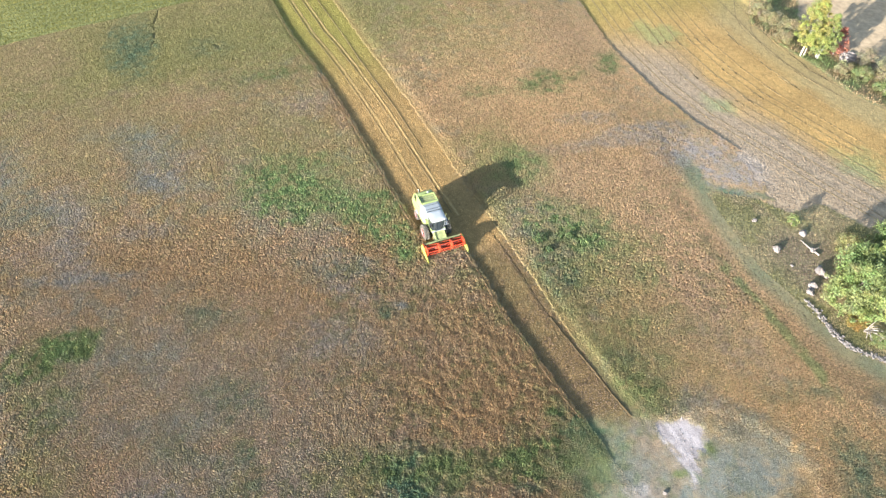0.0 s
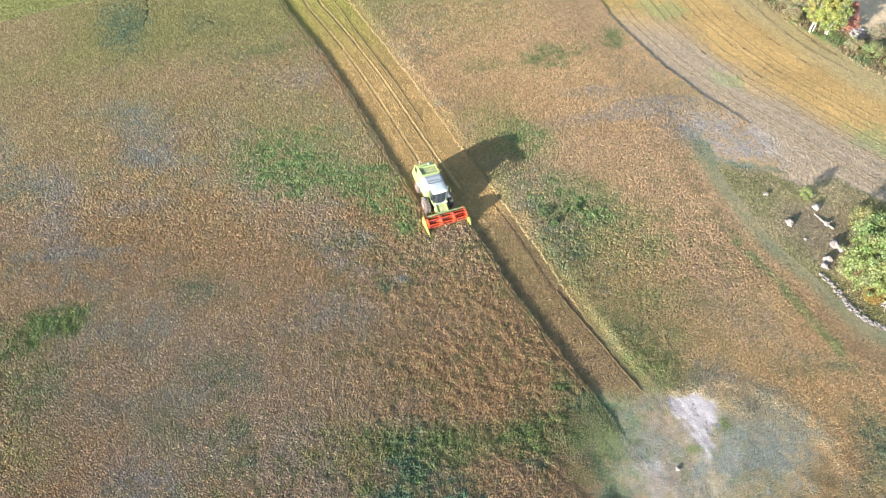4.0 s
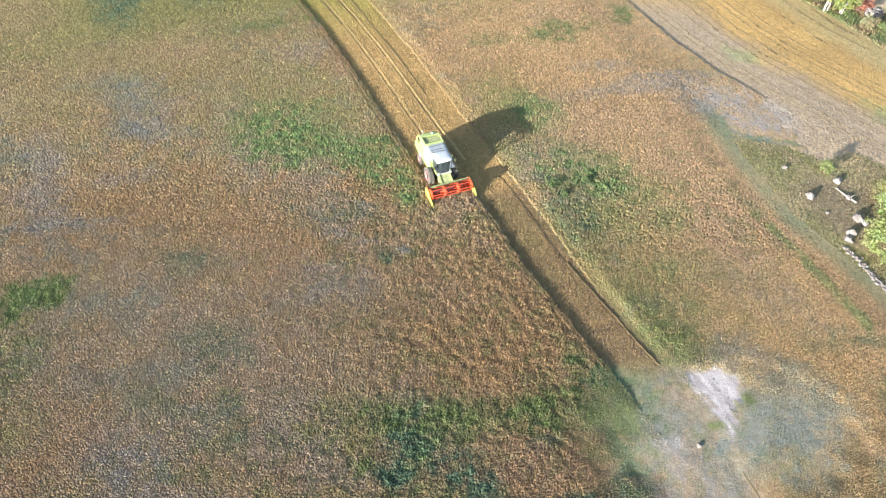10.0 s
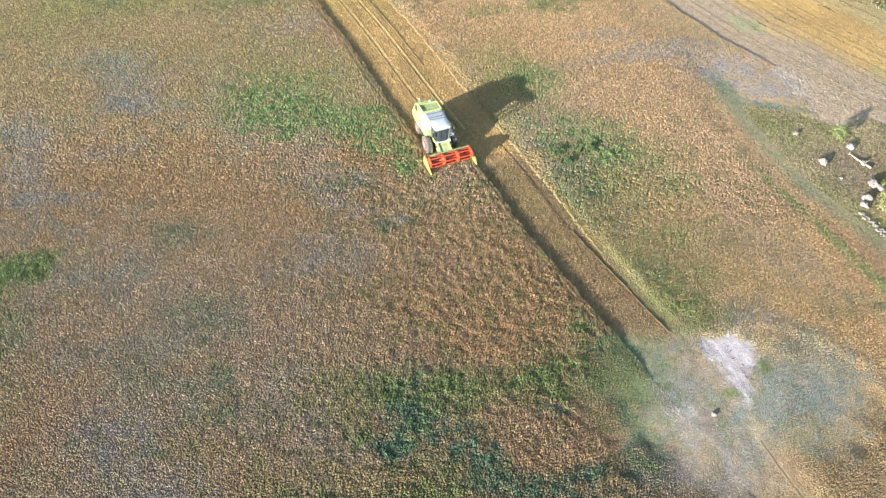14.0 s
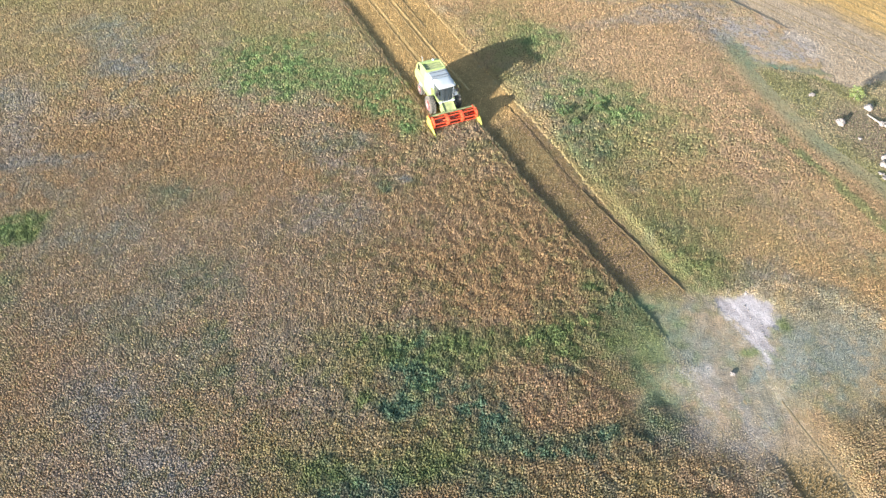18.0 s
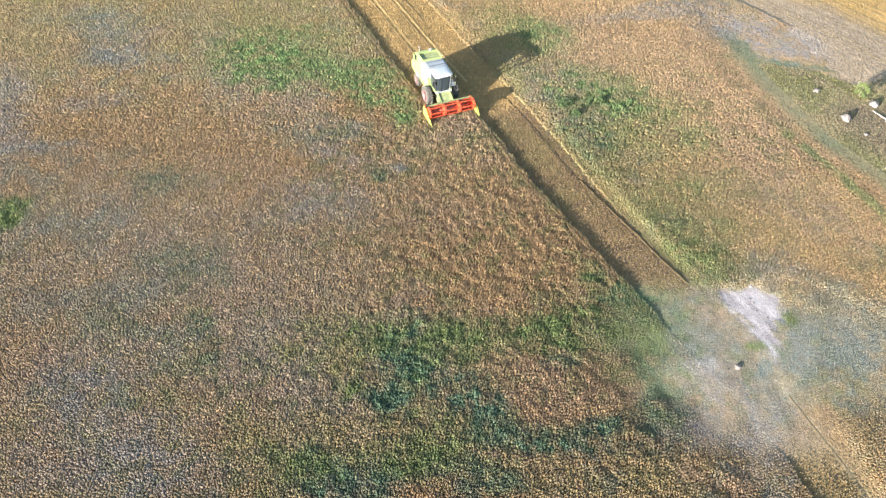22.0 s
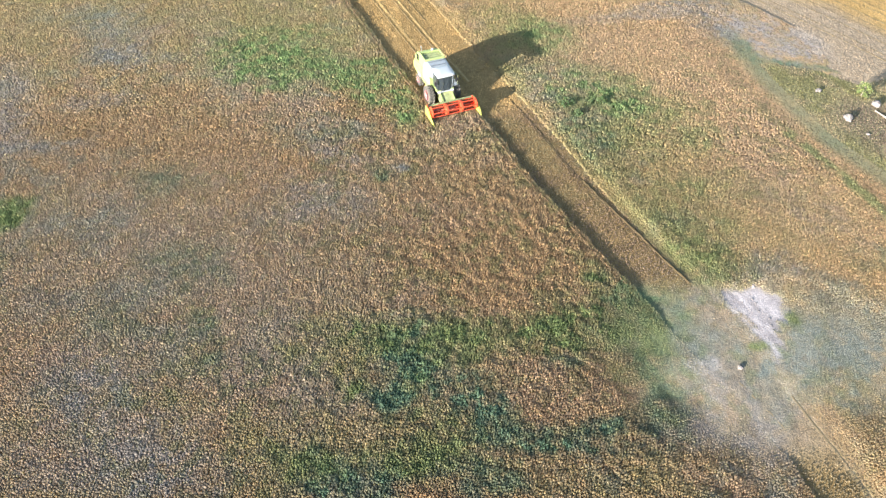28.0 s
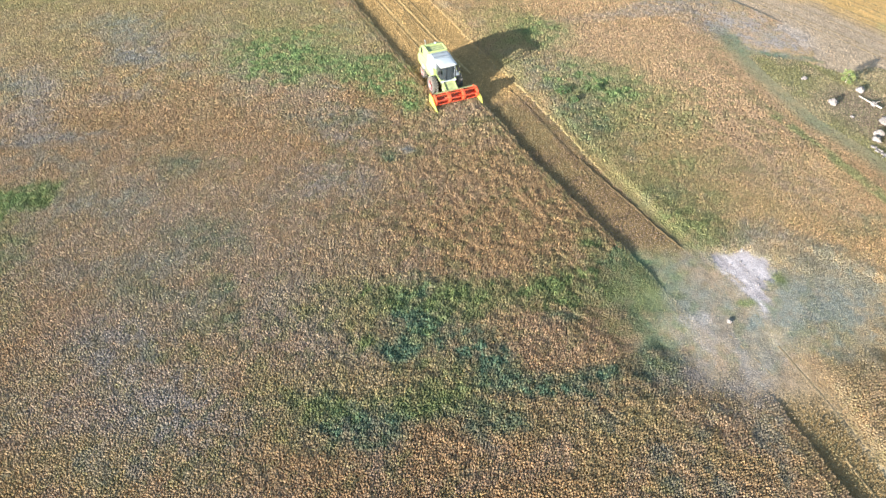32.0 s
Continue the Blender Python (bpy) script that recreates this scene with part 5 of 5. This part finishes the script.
def bush(label, x, y, tall, radius, color, count, leaf=0.14):
    return tree("bush", label, x, y, tall, radius, color, count, leaf, low=0.1, category="bush")


BRIGHT, MID, OLIVE = (0.225, 0.275, 0.11), (0.20, 0.235, 0.105), (0.275, 0.25, 0.145)
tree("tree", "leafy bright green tree on the stony grass island", 44.8, 52.2, 6.8, 4.3, BRIGHT, 6400, low=0.15)
tree("tree", "leafy bright green tree among stones", 47.4, 55.8, 7.2, 3.6, BRIGHT, 4800, low=0.15)
tree("tree", "broad green tree beside the stubble", 52.0, 60.5, 8.0, 3.8, MID, 4600, low=0.2)
tree("tree", "green tree on the edge of the grass island", 53.0, 50.5, 7.5, 3.8, MID, 4200, low=0.2)
bush("olive green bush with thin twigs beside trees", 47.2, 61.5, 2.6, 1.7, (0.26, 0.25, 0.12), 1500)
bush("low green bush on the grass island", 41.3, 64.9, 1.5, 0.8, BRIGHT, 700, 0.1)
bush("low green bush near stones", 46.6, 47.5, 1.6, 1.2, MID, 900, 0.12)
bush("russet bush under the green tree", 44.6, 49.8, 1.5, 1.3, (0.26, 0.19, 0.06), 900, 0.12)
tree("birch_tree", "yellow-green birch with several white stems", 55.6, 110.4, 10.5, 2.8, (0.30, 0.305, 0.10), 9000, 0.17, M_BIRCH, 3, 0.27, stem_top=0.6)
tree("birch_tree", "green birch beside the yellow one", 58.4, 110.2, 8.5, 2.3, (0.24, 0.285, 0.10), 5000, 0.17, M_BIRCH, 2, 0.12, stem_top=0.5)
bush("autumn red bush beside birches", 62.0, 112.6, 5.5, 1.7, (0.36, 0.15, 0.11), 2000, 0.16)
for bx, by, bh, br, col_ in ((52.6, 119.5, 2.6, 2.2, OLIVE), (55.2, 117.0, 2.8, 2.2, OLIVE), (51.2, 123.0, 2.2, 2.0, OLIVE), (53.6, 114.6, 1.8, 1.7, OLIVE), (66.5, 109.8, 3.0, 2.2, (0.24, 0.22, 0.15)), (69.0, 106.5, 3.4, 2.4, OLIVE), (70.5, 103.4, 3.2, 2.3, BRIGHT), (64.5, 105.5, 2.0, 1.8, MID), (67.2, 102.0, 2.2, 1.9, MID), (72.5, 99.5, 3.0, 2.2, MID), (61.5, 106.6, 1.6, 1.6, OLIVE)):
    bush("overgrown hedge bush at the field margin", bx, by, bh, br, col_, 2200, 0.15)


def rock_mesh(seed, flat=0.65):
    rnd = random.Random(seed)
    bm = bmesh.new()
    bmesh.ops.create_icosphere(bm, subdivisions=2, radius=1)
    k = Vector((rnd.uniform(0, 50), rnd.uniform(0, 50), rnd.uniform(0, 50)))
    for v in bm.verts:
        d = 1 + 0.55 * noise.noise(v.co * 1.3 + k) + 0.2 * noise.noise(v.co * 3 + k)
        v.co = Vector((v.co.x * d, v.co.y * d * 0.8, v.co.z * d * flat))
    me = bpy.data.meshes.new("rock")
    bm.to_mesh(me)
    bm.free()
    me.materials.append(M_ROCK)
    return me


ROCKS = [rock_mesh(k) for k in range(6)]


def rock(x, y, size, label="pale weathered boulder on the grass", group="boulders on the grass island"):
    ob = new("rock", random.choice(ROCKS))
    ob.matrix_world = Matrix.Translation((x, y, height(x, y) + 0.22 * size)) @ Matrix.Rotation(random.uniform(0, 6.28), 4, "Z") @ Matrix.Diagonal((size * random.uniform(0.8, 1.2), size, size * random.uniform(0.8, 1.1), 1))
    return tagged(ob, label, "rock", group)


for rx_, ry_, sz in ((38.2, 59.9, 0.62), (42.4, 63.4, 0.6), (42.9, 60.6, 0.45), (42.8, 57.2, 0.75), (43.2, 56.6, 0.5), (41.2, 54.7, 0.65), (40.6, 53.6, 0.6), (40.9, 54.1, 0.45), (39.5, 57.5, 0.25), (36.5, 64.6, 0.35)):
    rock(rx_, ry_, 0.95 * sz)
straw_row("stone_bank", "low pale bank of gravel and stones along the grass", [(40.0, 52.1), (42.8, 46.4), (47.8, 45.2), (52.0, 44.0)], 0.0, 0.30, 0.10, 0.0, 16.0, np.array((0.38, 0.335, 0.32)), "stuff")
for k in range(170):
    f = k / 169
    x_, y_ = (40.0 + 2.8 * f / 0.62, 52.1 - 5.7 * f / 0.62) if f < 0.62 else (42.8 + 5.0 * (f - 0.62) / 0.38, 46.4 - 1.2 * (f - 0.62) / 0.38)
    rock(x_ + random.gauss(0, 0.22), y_ + random.gauss(0, 0.22), random.uniform(0.08, 0.22), "small pale stone in a row along the grass edge", "row of small stones")
for wx, wy, wr in ((12.8, 57.9, 0.6), (9.2, 56.9, 0.9), (10.3, 55.4, 0.5)):
    tree("weed", "tall dark green weed standing out of the crop", wx, wy, 0.66, wr, (0.135, 0.195, 0.085), 260, 0.13, low=0.2, category="weed")
rock(22.9, 35.25, 0.22, "white stone on the bare sandy spot", "stones on the bare spot")
rock(20.3, 27.5, 0.2, "white stone on the bare sandy spot", "stones on the bare spot")
for k in range(10):
    rock(22.8 + random.gauss(0, 0.9), 33.0 + random.gauss(0, 1.2), random.uniform(0.04, 0.08), "small pale stone on the bare sandy spot", "stones on the bare spot")
for k in range(26):
    rock(64.6 + random.gauss(0, 0.8), 112.2 + random.gauss(0, 0.7), random.uniform(0.35, 0.7), "pale stone in a heap beside birches", "stone heap at the hedge")

log = new("fallen_log")
log.location = (42.5, 60.9, height(42.5, 60.9))
tagged(log, "pale bare fallen log lying on the grass", "log")
part("log_stem", tube([(-0.7, 1.2, 0.12), (0.0, 0.0, 0.16), (0.9, -1.1, 0.14)], 0.13, 10, None, [0.06, 0.08, 0.10]), M_DEAD, log)
part("broken_branch", tube([(0.3, -0.4, 0.2), (0.9, -0.2, 0.5)], 0.05, 6, None, [0.05, 0.02]), M_DEAD, log)
snag = new("dead_branches")
snag.location = (45.4, 48.9, height(45.4, 48.9))
tagged(snag, "bleached dead branches below the green tree", "branches")
for k in range(9):
    a = random.uniform(-2.6, 0.6)
    L = random.uniform(1.0, 2.2)
    part("dead_branch", tube([(0, 0, 0.1), (0.5 * L * math.cos(a), 0.5 * L * math.sin(a), 0.6 + 0.2 * L), (L * math.cos(a), L * math.sin(a), random.uniform(0.3, 1.4))], 0.04, 6, None, [0.07, 0.05, 0.015]), M_DEAD, snag)

# rough grass on the island, the hedge foot and the far meadow
cx, cy = scatter(28, 62, 42, 78, 0.17)
k = forms(cx, cy)["island"]
cx, cy = cx[k], cy[k]
n = fbm(cx, cy, 4.0)
c = np.array((0.39, 0.355, 0.165)) + (np.array((0.56, 0.44, 0.27)) - np.array((0.39, 0.355, 0.165))) * smooth(0.36, 0.58, n)[:, None]
worn = smooth(1.3, 0.5, np.hypot((cx - 41.8) / 4.4, (cy - 58.6) / 6.2) + 0.8 * (fbm(cx, cy, 2.0) - 0.5))
c = (c + (np.array((0.42, 0.315, 0.235)) - c) * 0.95 * worn[:, None]) * rng.uniform(0.6, 1.3, cx.size)[:, None]
tagged(spikes("rough_grass", cx, cy, 0.10 * rng.uniform(0.3, 1.3, cx.size), 0.10 * rng.uniform(0.6, 1.3, cx.size), c, M_CROP, lean=0.9), "rough green and brown grass on a stony island", "grass", kind="stuff")
cx, cy = scatter(46, 100, 84, 132, 0.30)
g = forms(cx, cy)
k = g["hedge"] & (g["hd"] < 9)
cx, cy = cx[k], cy[k]
c = 1.25 * (GREEN * 0.95 + (TAN * 0.75 - GREEN) * smooth(0.35, 0.6, fbm(cx, cy, 3.0))[:, None]) * rng.uniform(0.6, 1.35, cx.size)[:, None]
tagged(spikes("hedge_grass", cx, cy, 0.4 * rng.uniform(0.3, 1.3, cx.size), 0.12 * rng.uniform(0.6, 1.3, cx.size), c, M_CROP, lean=0.7), "tall green and brown grass at the field margin", "grass", kind="stuff")

cx, cy = scatter(-112, -30, 84, 150, 0.34)
g = forms(cx, cy)
k = g["north"] & in_sight(cx, cy)
cx, cy, d = cx[k], cy[k], g["nf"][k]
row = 0.5 + 0.5 * np.sin(d * 2.9 + 1.5 * vnoise(cx, cy, 6.0))
c = (np.array((0.17, 0.185, 0.05)) + (np.array((0.33, 0.29, 0.08)) - np.array((0.17, 0.185, 0.05))) * (0.7 * row * fbm(cx, cy, 8.0) * 1.6)[:, None]) * rng.uniform(0.75, 1.2, cx.size)[:, None]
tagged(spikes("meadow_grass", cx, cy, (0.10 + 0.08 * row) * rng.uniform(0.6, 1.2, cx.size), 0.15 * rng.uniform(0.7, 1.3, cx.size), c, M_CROP, lean=0.8), "yellow-green mown grass with faint drill rows", "grass", kind="stuff")
